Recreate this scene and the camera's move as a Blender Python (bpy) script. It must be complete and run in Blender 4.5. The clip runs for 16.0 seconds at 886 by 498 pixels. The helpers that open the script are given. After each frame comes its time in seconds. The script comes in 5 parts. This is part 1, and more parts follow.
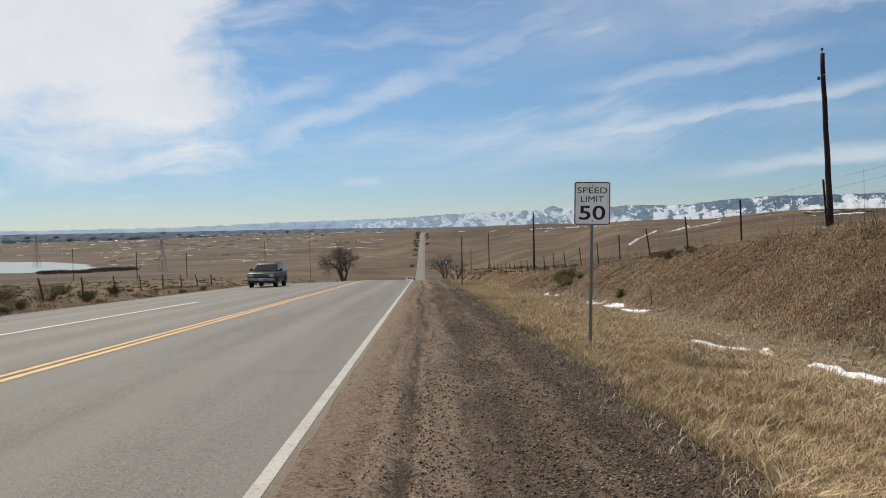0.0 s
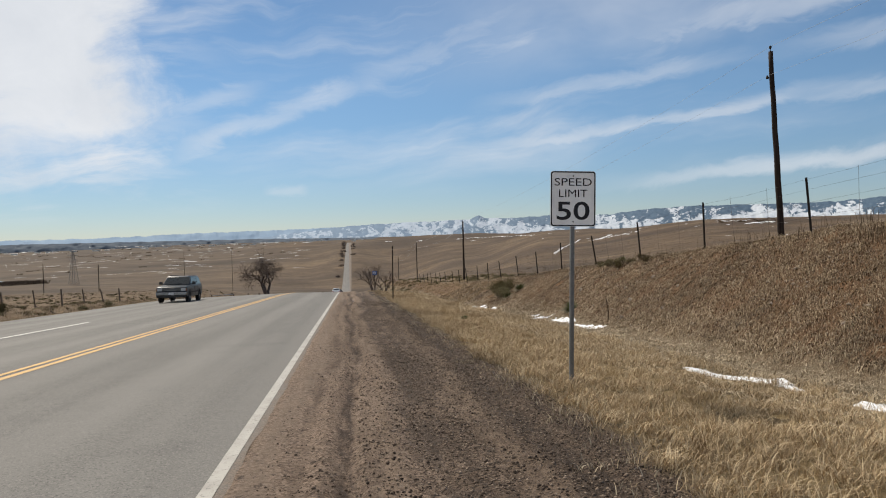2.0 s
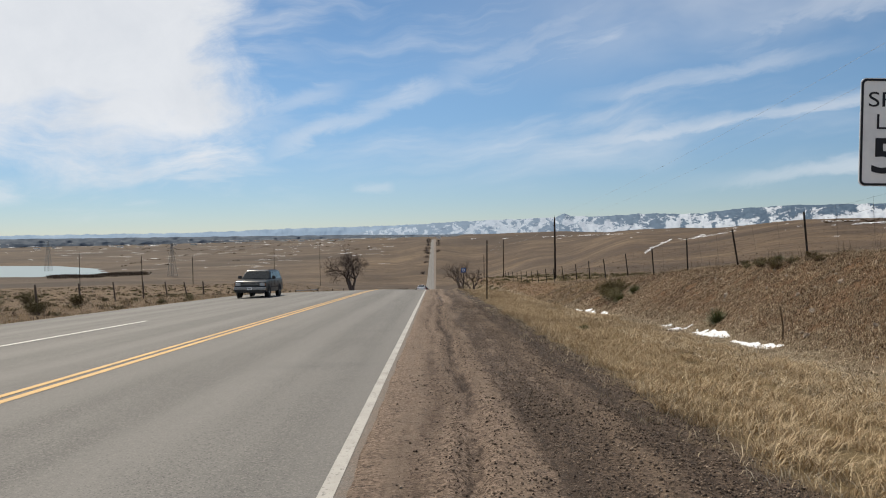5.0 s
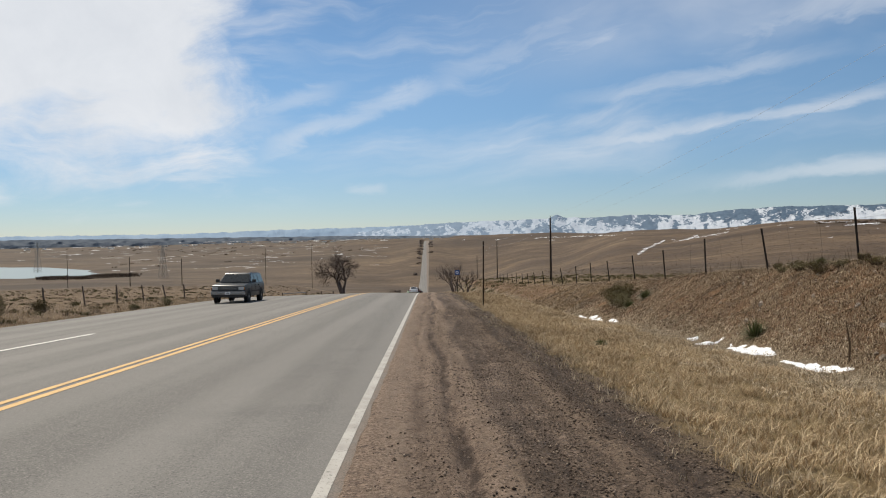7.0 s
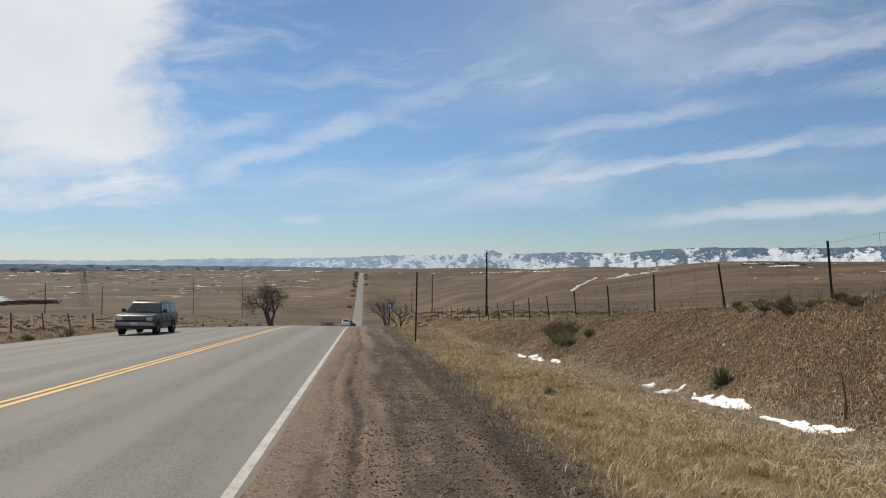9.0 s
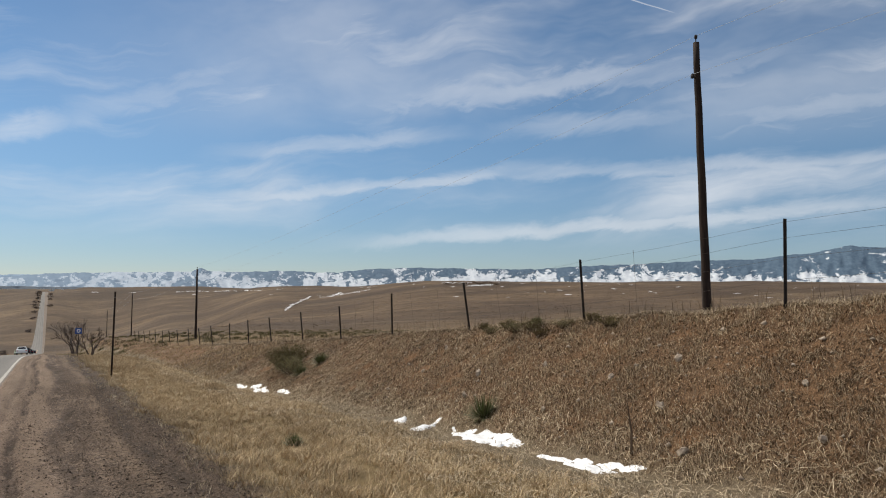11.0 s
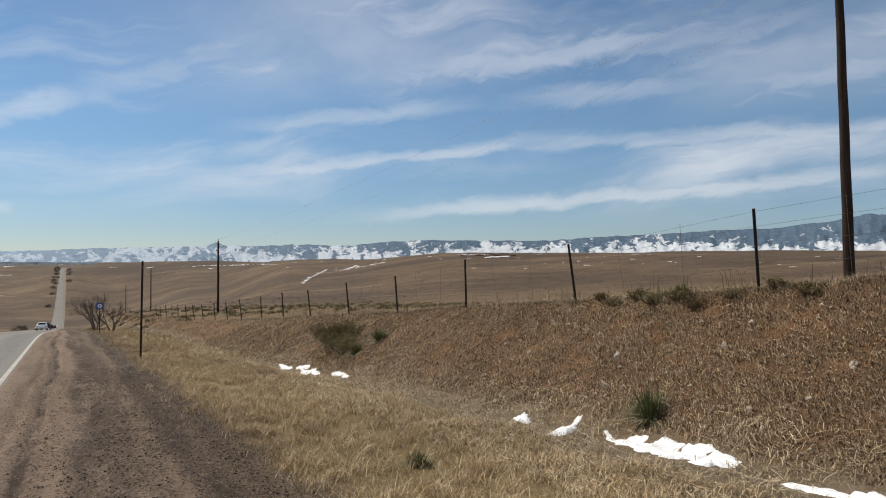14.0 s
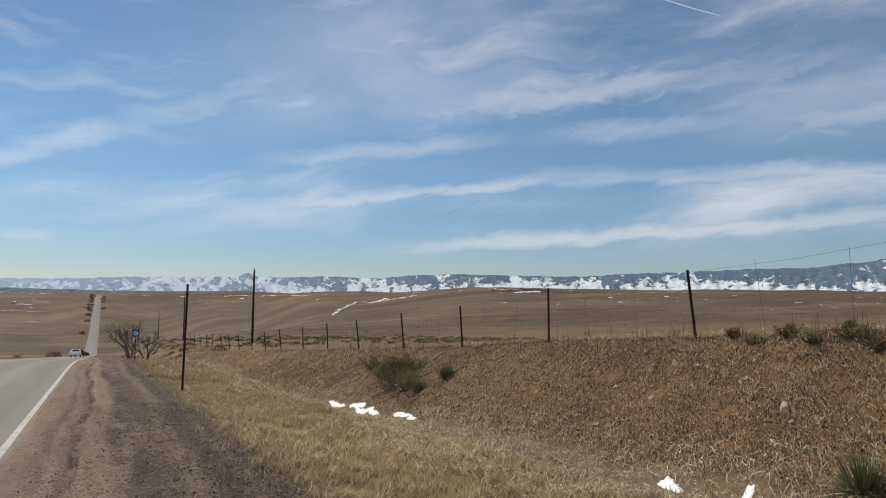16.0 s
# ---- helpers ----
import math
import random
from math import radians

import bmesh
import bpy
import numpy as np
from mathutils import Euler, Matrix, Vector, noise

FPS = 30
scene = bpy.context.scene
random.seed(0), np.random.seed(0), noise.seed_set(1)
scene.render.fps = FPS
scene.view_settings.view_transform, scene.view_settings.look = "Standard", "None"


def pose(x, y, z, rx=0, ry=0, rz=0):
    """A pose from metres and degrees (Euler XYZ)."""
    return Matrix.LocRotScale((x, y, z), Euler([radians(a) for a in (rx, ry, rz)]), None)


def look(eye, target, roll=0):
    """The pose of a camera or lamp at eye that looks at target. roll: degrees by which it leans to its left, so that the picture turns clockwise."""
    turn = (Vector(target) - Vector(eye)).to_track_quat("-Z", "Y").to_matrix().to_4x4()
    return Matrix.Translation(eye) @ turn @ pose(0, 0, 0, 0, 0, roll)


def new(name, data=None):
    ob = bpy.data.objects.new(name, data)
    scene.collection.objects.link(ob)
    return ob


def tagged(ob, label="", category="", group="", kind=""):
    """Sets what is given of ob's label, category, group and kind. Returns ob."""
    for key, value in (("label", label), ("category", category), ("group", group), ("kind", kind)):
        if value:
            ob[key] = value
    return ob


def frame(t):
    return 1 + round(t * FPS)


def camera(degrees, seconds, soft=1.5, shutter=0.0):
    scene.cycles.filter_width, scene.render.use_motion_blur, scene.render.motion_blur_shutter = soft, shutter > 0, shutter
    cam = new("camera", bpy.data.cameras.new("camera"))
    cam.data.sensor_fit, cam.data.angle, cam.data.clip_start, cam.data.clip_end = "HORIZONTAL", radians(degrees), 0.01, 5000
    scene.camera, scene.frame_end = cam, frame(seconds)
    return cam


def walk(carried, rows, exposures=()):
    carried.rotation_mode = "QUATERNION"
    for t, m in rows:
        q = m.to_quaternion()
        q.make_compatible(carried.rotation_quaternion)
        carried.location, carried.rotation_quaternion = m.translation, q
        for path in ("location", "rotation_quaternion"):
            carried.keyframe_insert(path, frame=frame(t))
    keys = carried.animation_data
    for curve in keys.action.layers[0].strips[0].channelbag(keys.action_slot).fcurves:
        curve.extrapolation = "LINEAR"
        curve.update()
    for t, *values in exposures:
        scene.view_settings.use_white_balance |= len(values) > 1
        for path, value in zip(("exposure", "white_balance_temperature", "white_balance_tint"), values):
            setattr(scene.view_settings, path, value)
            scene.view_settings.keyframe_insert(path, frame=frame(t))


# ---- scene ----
cam = camera(62.1, 16.0, 1.05)

PATH = [
    (0, (1.159, -0.079, 1.465), (1.212, 1.919, 1.398), -1.3),
    (0.5, (1.114, 0.717, 1.415), (1.248, 2.708, 1.272), -0.6),
    (1, (1.099, 1.496, 1.381), (1.196, 3.493, 1.309), 1.3),
    (1.5, (1.108, 2.32, 1.375), (1.287, 4.31, 1.285), 1.0),
    (2, (1.089, 3.059, 1.359), (1.341, 5.042, 1.314), -1.5),
    (2.5, (0.996, 3.838, 1.325), (1.004, 5.835, 1.209), -2.2),
    (3, (0.923, 4.616, 1.275), (0.568, 6.581, 1.168), -1.1),
    (3.5, (0.905, 5.381, 1.264), (0.53, 7.342, 1.141), -1.0),
    (4, (0.89, 6.08, 1.192), (0.687, 8.07, 1.161), -0.8),
    (4.5, (0.86, 6.895, 1.169), (0.791, 8.89, 1.036), -2.1),
    (5, (0.821, 7.724, 1.125), (0.845, 9.723, 1.078), -0.9),
    (7.5, (0.912, 11.509, 1.018), (0.956, 13.508, 0.976), -0.9),
    (8, (0.973, 12.175, 0.967), (1.008, 14.174, 0.99), -1.1),
    (8.5, (1.041, 12.927, 0.973), (1.063, 14.927, 0.971), -0.4),
    (9, (1.157, 13.519, 0.915), (1.375, 15.506, 0.961), 0.4),
    (9.5, (1.301, 14.275, 0.983), (1.968, 16.156, 1.112), 1.4),
    (12, (1.335, 17.716, 0.844), (2.305, 19.462, 0.94), 0.5),
    (12.5, (1.367, 18.468, 0.813), (2.305, 20.229, 0.942), -0.0),
    (13, (1.352, 19.15, 0.76), (2.375, 20.866, 0.845), 0.1),
    (13.5, (1.357, 19.877, 0.729), (2.276, 21.653, 0.759), 0.3),
    (14, (1.338, 20.565, 0.69), (2.253, 22.343, 0.718), 0.0),
    (14.5, (1.368, 21.292, 0.684), (2.321, 23.048, 0.774), -0.3),
    (15, (1.242, 21.936, 0.616), (2.146, 23.718, 0.71), -1.7),
    (15.5, (1.282, 22.621, 0.571), (2.125, 24.434, 0.615), 1.4),
    (16, (1.233, 23.252, 0.505), (2.075, 25.063, 0.625), 1.0),
]
walk(cam, [(t, look(eye, target, roll)) for t, eye, target, roll in PATH])

# ---- sun, sky and exposure ----
SUN_AZ, SUN_EL = -28.0, 46.0          # degrees right of the road's heading, and up
scene.view_settings.exposure = 0.0

world = bpy.data.worlds.new("sky")
scene.world = world
world.use_nodes = True
wn, wl = world.node_tree.nodes, world.node_tree.links
wn.clear()


def wmath(op, a, b=None, c=None, clamp=False):
    n = wn.new("ShaderNodeMath")
    n.operation, n.use_clamp = op, clamp
    for i, v in enumerate((a, b, c)):
        if v is None:
            continue
        if isinstance(v, (int, float)):
            n.inputs[i].default_value = v
        else:
            wl.new(v, n.inputs[i])
    return n.outputs[0]


def wstep(v, lo, hi):
    n = wn.new("ShaderNodeMapRange")
    n.interpolation_type = "SMOOTHSTEP"
    wl.new(v, n.inputs["Value"])
    n.inputs["From Min"].default_value, n.inputs["From Max"].default_value = lo, hi
    return n.outputs["Result"]


def wnoise(x, y, scale, detail=6.0, rough=0.55, distort=0.0, z=0.0):
    c = wn.new("ShaderNodeCombineXYZ")
    wl.new(x, c.inputs[0])
    wl.new(y, c.inputs[1])
    c.inputs[2].default_value = z
    n = wn.new("ShaderNodeTexNoise")
    n.inputs["Scale"].default_value, n.inputs["Detail"].default_value = scale, detail
    n.inputs["Roughness"].default_value, n.inputs["Distortion"].default_value = rough, distort
    wl.new(c.outputs[0], n.inputs["Vector"])
    return n.outputs["Fac"]


sky = wn.new("ShaderNodeTexSky")
sky.sky_type, sky.sun_disc = "NISHITA", False
sky.sun_elevation, sky.sun_rotation = radians(SUN_EL), radians(SUN_AZ)
sky.altitude, sky.air_density, sky.dust_density, sky.ozone_density = 1700, 1.0, 0.05, 4.0
coord = wn.new("ShaderNodeTexCoord")
sep = wn.new("ShaderNodeSeparateXYZ")
wl.new(coord.outputs["Generated"], sep.inputs[0])
A = wmath("MULTIPLY", wmath("ARCTAN2", sep.outputs[0], sep.outputs[1]), 57.2958)
E = wmath("MULTIPLY", wmath("ARCSINE", sep.outputs[2]), 57.2958)
# wind-drawn axes of the cirrus: along and across the streaks, which climb to the right
along = wmath("ADD", wmath("MULTIPLY", A, 0.985), wmath("MULTIPLY", E, 0.17))
across = wmath("SUBTRACT", wmath("MULTIPLY", E, 0.985), wmath("MULTIPLY", A, 0.13))
warp = wnoise(A, E, 0.09, 4.0, 0.5, 0.0, 3.0)
across_w = wmath("ADD", across, wmath("MULTIPLY", wmath("SUBTRACT", warp, 0.5), 5.0))
streak = wnoise(wmath("MULTIPLY", along, 0.16), across_w, 0.22, 7.0, 0.58, 0.3, 1.3)
veil = wnoise(wmath("MULTIPLY", along, 0.35), across_w, 0.10, 5.0, 0.6, 0.2, 7.7)
cirrus = wmath("MULTIPLY", wstep(streak, 0.42, 0.74), wstep(veil, 0.30, 0.62))
cirrus = wmath("MULTIPLY", cirrus, wmath("MULTIPLY", wstep(E, 1.5, 7.0), 0.62))
# a thin veil thickening overhead to the right
haze_veil = wmath("MULTIPLY", wmath("MULTIPLY", wstep(E, 9.0, 15.0), wstep(A, -6.0, 22.0)), wmath("MULTIPLY", wstep(veil, 0.30, 0.75), 0.36))
cirrus = wmath("MAXIMUM", cirrus, haze_veil)
fray = wnoise(wmath("MULTIPLY", along, 0.35), across_w, 0.55, 7.0, 0.62, 0.4, 4.4)


def drift(a0, e0, a1, e1, width, strength):
    """One long wisp between two headings, frayed along its edges and fading at its ends."""
    t = wmath("DIVIDE", wmath("SUBTRACT", A, a0), a1 - a0)
    off = wmath("SUBTRACT", E, wmath("ADD", wmath("MULTIPLY", t, e1 - e0), e0))
    off = wmath("ADD", off, wmath("MULTIPLY", wmath("SUBTRACT", fray, 0.5), width * 2.6))
    body = wmath("MULTIPLY", wstep(off, -width, -width * 0.1), wmath("SUBTRACT", 1.0, wstep(off, width * 0.1, width * 1.3)))
    ends = wmath("MULTIPLY", wstep(t, -0.15, 0.25), wmath("SUBTRACT", 1.0, wstep(t, 0.75, 1.15)))
    grain = wmath("ADD", wmath("MULTIPLY", wstep(streak, 0.35, 0.65), 0.6), 0.4)
    return wmath("MULTIPLY", wmath("MULTIPLY", body, ends), wmath("MULTIPLY", grain, strength))


for wisp in ((-12.5, 6.4, 1.5, 11.6, 1.15, 0.62), (0.0, 11.0, 16.0, 17.5, 1.5, 0.40), (9.5, 6.2, 36.0, 9.3, 0.75, 0.55), (30.0, 8.8, 66.0, 9.0, 0.8, 0.50), (21.0, 3.4, 64.0, 6.2, 0.85, 0.55),
             (11.0, 9.7, 30.0, 12.0, 0.9, 0.45), (18.0, 14.2, 56.0, 16.5, 1.6, 0.42), (32.0, 12.2, 66.0, 13.0, 1.0, 0.38), (-18.0, 7.6, -6.5, 10.9, 0.9, 0.60), (-6.2, 3.5, -3.0, 3.4, 0.55, 0.35), (40.8, 21.9, 46.2, 19.9, 0.07, 0.5)):
    cirrus = wmath("MAXIMUM", cirrus, drift(*wisp))
# the bank of bright cloud over the left of the road, combed out into bands below and to the right
ragged = wnoise(A, E, 0.10, 9.0, 0.62, 0.5, 0.4)
combed = wnoise(wmath("MULTIPLY", along, 0.30), across_w, 0.34, 8.0, 0.62, 0.4, 2.2)
edge = wmath("ADD", wmath("SUBTRACT", wmath("MULTIPLY", E, 0.20), A), wmath("MULTIPLY", wmath("SUBTRACT", ragged, 0.5), 20.0))
edge = wmath("ADD", edge, wmath("MULTIPLY", wmath("SUBTRACT", combed, 0.5), 12.0))
low = wmath("ADD", E, wmath("MULTIPLY", wmath("SUBTRACT", ragged, 0.5), 6.0))
low = wmath("ADD", low, wmath("MULTIPLY", wmath("SUBTRACT", combed, 0.5), 13.0))
bank_mask = wmath("MULTIPLY", wstep(edge, 13.5, 22.0), wstep(low, 2.0, 9.6))
puffs = wnoise(wmath("MULTIPLY", A, 0.22), E, 0.42, 8.0, 0.6, 0.3, 5.1)
low_wisps = wmath("MULTIPLY", wmath("MULTIPLY", wstep(puffs, 0.44, 0.66), wstep(E, 0.8, 3.5)), wmath("MULTIPLY", wstep(wmath("MULTIPLY", A, -1.0), 6.0, 22.0), 0.62))
mask = wmath("MAXIMUM", wmath("MAXIMUM", cirrus, wmath("MULTIPLY", bank_mask, 0.95)), low_wisps, clamp=True)
shade = wnoise(A, E, 0.16, 6.0, 0.6, 0.3, 9.2)
cloud = wn.new("ShaderNodeMix")
cloud.data_type = "RGBA"
wl.new(shade, cloud.inputs["Factor"])
CLOUD = 8.6
cloud.inputs[6].default_value = (CLOUD * 0.80, CLOUD * 0.84, CLOUD * 0.90, 1)
cloud.inputs[7].default_value = (CLOUD * 1.15, CLOUD * 1.16, CLOUD * 1.18, 1)
mixed = wn.new("ShaderNodeMix")
mixed.data_type = "RGBA"
wl.new(mask, mixed.inputs["Factor"])
# dust low in the air dims the sky towards the horizon
dim = wn.new("ShaderNodeMix")
dim.data_type, dim.blend_type = "RGBA", "MULTIPLY"
dim.inputs["Factor"].default_value = 1.0
low_air = wn.new("ShaderNodeMix")
low_air.data_type = "RGBA"
wl.new(wstep(E, -1.0, 13.0), low_air.inputs["Factor"])
low_air.inputs[6].default_value, low_air.inputs[7].default_value = (0.66, 0.685, 0.745, 1), (0.93, 0.99, 0.95, 1)
wl.new(sky.outputs[0], dim.inputs[6])
wl.new(low_air.outputs[2], dim.inputs[7])
wl.new(dim.outputs[2], mixed.inputs[6])
wl.new(cloud.outputs[2], mixed.inputs[7])
back = wn.new("ShaderNodeBackground")
back.inputs["Strength"].default_value = 0.093
wl.new(mixed.outputs[2], back.inputs["Color"])
wout = wn.new("ShaderNodeOutputWorld")
wl.new(back.outputs[0], wout.inputs["Surface"])

sun = new("sun", bpy.data.lights.new("sun", "SUN"))
sun.data.energy, sun.data.angle, sun.data.color = 4.5, radians(0.5), (1.0, 0.905, 0.75)
ca, ce = radians(SUN_AZ), radians(SUN_EL)
sun.matrix_world = look((math.sin(ca) * math.cos(ce) * 100, math.cos(ca) * math.cos(ce) * 100, math.sin(ce) * 100), (0, 0, 0))


# ---- materials ----
class Mat:
    """A node material with a Principled shader, and short calls to wire it."""

    def __init__(self, name, rough=0.8, metal=0.0, spec=0.3):
        self.m = bpy.data.materials.new(name)
        self.m.use_nodes = True
        self.nodes, self.links = self.m.node_tree.nodes, self.m.node_tree.links
        self.bsdf = self.nodes["Principled BSDF"]
        self.bsdf.inputs["Roughness"].default_value = rough
        self.bsdf.inputs["Metallic"].default_value = metal
        self.bsdf.inputs["Specular IOR Level"].default_value = spec
        tc = self.nodes.new("ShaderNodeTexCoord")
        self.at = tc.outputs["Object"]

    def put(self, value, socket):
        if isinstance(value, (int, float)):
            socket.default_value = value
        elif isinstance(value, (tuple, list)):
            socket.default_value = (*value, 1)[:4] if len(socket.default_value) == 4 else value
        else:
            self.links.new(value, socket)

    def noise(self, scale, detail=6.0, rough=0.6, stretch=(1, 1, 1), distort=0.0):
        mp = self.nodes.new("ShaderNodeMapping")
        mp.inputs["Scale"].default_value = stretch
        self.links.new(self.at, mp.inputs[0])
        n = self.nodes.new("ShaderNodeTexNoise")
        n.inputs["Scale"].default_value, n.inputs["Detail"].default_value = scale, detail
        n.inputs["Roughness"].default_value, n.inputs["Distortion"].default_value = rough, distort
        self.links.new(mp.outputs[0], n.inputs["Vector"])
        return n.outputs["Fac"]

    def cells(self, scale, stretch=(1, 1, 1), feature="F1", out="Distance"):
        mp = self.nodes.new("ShaderNodeMapping")
        mp.inputs["Scale"].default_value = stretch
        self.links.new(self.at, mp.inputs[0])
        n = self.nodes.new("ShaderNodeTexVoronoi")
        n.feature = feature
        n.inputs["Scale"].default_value = scale
        self.links.new(mp.outputs[0], n.inputs["Vector"])
        return n.outputs[out]

    def step(self, v, lo, hi):
        n = self.nodes.new("ShaderNodeMapRange")
        n.interpolation_type = "SMOOTHSTEP"
        self.put(v, n.inputs["Value"])
        n.inputs["From Min"].default_value, n.inputs["From Max"].default_value = lo, hi
        return n.outputs["Result"]

    def math(self, op, a, b=0.0, clamp=False):
        n = self.nodes.new("ShaderNodeMath")
        n.operation, n.use_clamp = op, clamp
        self.put(a, n.inputs[0])
        self.put(b, n.inputs[1])
        return n.outputs[0]

    def mix(self, f, a, b, blend="MIX"):
        n = self.nodes.new("ShaderNodeMix")
        n.data_type, n.blend_type = "RGBA", blend
        self.put(f, n.inputs["Factor"])
        self.put(a, n.inputs[6])
        self.put(b, n.inputs[7])
        return n.outputs[2]

    def axes(self):
        n = self.nodes.new("ShaderNodeSeparateXYZ")
        self.links.new(self.at, n.inputs[0])
        return n.outputs

    def random(self):
        return self.nodes.new("ShaderNodeObjectInfo").outputs["Random"]

    def island(self):
        return self.nodes.new("ShaderNodeNewGeometry").outputs["Random Per Island"]

    def color(self, value):
        self.put(value, self.bsdf.inputs["Base Color"])
        return self

    def bump(self, height, strength=0.4, distance=0.02):
        n = self.nodes.new("ShaderNodeBump")
        n.inputs["Strength"].default_value, n.inputs["Distance"].default_value = strength, distance
        self.put(height, n.inputs["Height"])
        self.links.new(n.outputs[0], self.bsdf.inputs["Normal"])
        return self


def plain(name, c1, c2, scale, rough=0.7, metal=0.0, bump=0.15, spec=0.3, stretch=(1, 1, 1), dist=0.01):
    """Two tones by grain, a third by broad stains, and fine relief."""
    k = Mat(name, rough, metal, spec)
    grain, broad = k.noise(scale, 7, 0.65, stretch), k.noise(scale * 0.13, 4, 0.5, stretch)
    col = k.mix(k.step(grain, 0.3, 0.7), c1, c2)
    k.color(k.mix(k.math("MULTIPLY", k.step(broad, 0.45, 0.75), 0.35), col, tuple(v * 0.6 for v in c1)))
    if bump:
        k.bump(grain, bump, dist)
    return k.m


def blades(name, cols, rough=0.75):
    """Dry stems: each its own tone, with sheen through the thin leaf."""
    k = Mat(name, rough, 0.0, 0.2)
    ramp = k.nodes.new("ShaderNodeValToRGB")
    k.links.new(k.island(), ramp.inputs[0])
    els = ramp.color_ramp.elements
    while len(els) < len(cols):
        els.new(0.5)
    for i, c in enumerate(cols):
        els[i].position, els[i].color = i / (len(cols) - 1), (*c, 1)
    patch = k.noise(0.35, 4, 0.6)
    k.color(k.mix(k.math("MULTIPLY", k.step(patch, 0.4, 0.7), 0.45), ramp.outputs[0], tuple(v * 0.62 for v in cols[0])))
    return k.m


def asphalt_material():
    k = Mat("worn_asphalt", 0.82, 0.0, 0.3)
    x, y, z = k.axes()
    grit, patch, long = k.noise(60, 3, 0.7), k.noise(0.7, 6, 0.6), k.noise(0.5, 5, 0.6, (1.6, 0.06, 1))
    stones = k.cells(70)
    speck = k.cells(75, out="Color")
    ssep = k.nodes.new("ShaderNodeSeparateColor")
    k.links.new(speck, ssep.inputs[0])
    col = k.mix(k.step(grit, 0.3, 0.7), (0.080, 0.076, 0.071), (0.142, 0.135, 0.126))
    col = k.mix(k.math("MULTIPLY", k.step(long, 0.42, 0.66), 0.55), col, (0.172, 0.164, 0.153))
    col = k.mix(k.math("MULTIPLY", k.step(patch, 0.52, 0.75), 0.4), col, (0.076, 0.073, 0.071))
    col = k.mix(k.math("MULTIPLY", k.step(ssep.outputs[0], 0.80, 0.9), 0.45), col, (0.24, 0.225, 0.205))
    col = k.mix(k.math("MULTIPLY", k.step(ssep.outputs[1], 0.84, 0.94), 0.6), col, (0.045, 0.043, 0.042))
    # the polished wheel tracks of each lane
    wave = k.math("SINE", k.math("MULTIPLY", k.math("ADD", x, 0.4), 3.45))
    col = k.mix(k.math("MULTIPLY", k.step(wave, -0.2, 1.0), 0.34), col, (0.196, 0.187, 0.174))
    # dust blown in from the shoulder, and a dark seam by the yellow line
    dust = k.math("MULTIPLY", k.step(k.math("ADD", x, k.math("MULTIPLY", k.noise(1.7, 6, 0.7), 0.35)), 0.20, 0.40), 0.9)
    col = k.mix(dust, col, k.mix(k.step(grit, 0.35, 0.65), (0.085, 0.062, 0.047), (0.19, 0.142, 0.106)))
    k.color(col)
    k.bump(k.math("ADD", grit, stones), 0.35, 0.006)
    return k.m


def paint_material(name, c1, c2, worn):
    k = Mat(name, 0.65, 0.0, 0.35)
    chips, dirt = k.noise(26, 6, 0.75), k.noise(2.2, 5, 0.6)
    col = k.mix(k.step(dirt, 0.35, 0.75), c1, c2)
    cracks = k.step(k.noise(9, 8, 0.8, (1, 0.5, 1)), 0.60, 0.66)
    gone = k.math("MAXIMUM", k.step(chips, worn, worn + 0.12), k.math("MULTIPLY", cracks, 0.8))
    k.color(k.mix(gone, col, (0.15, 0.143, 0.132)))
    k.bump(chips, 0.2, 0.004)
    return k.m


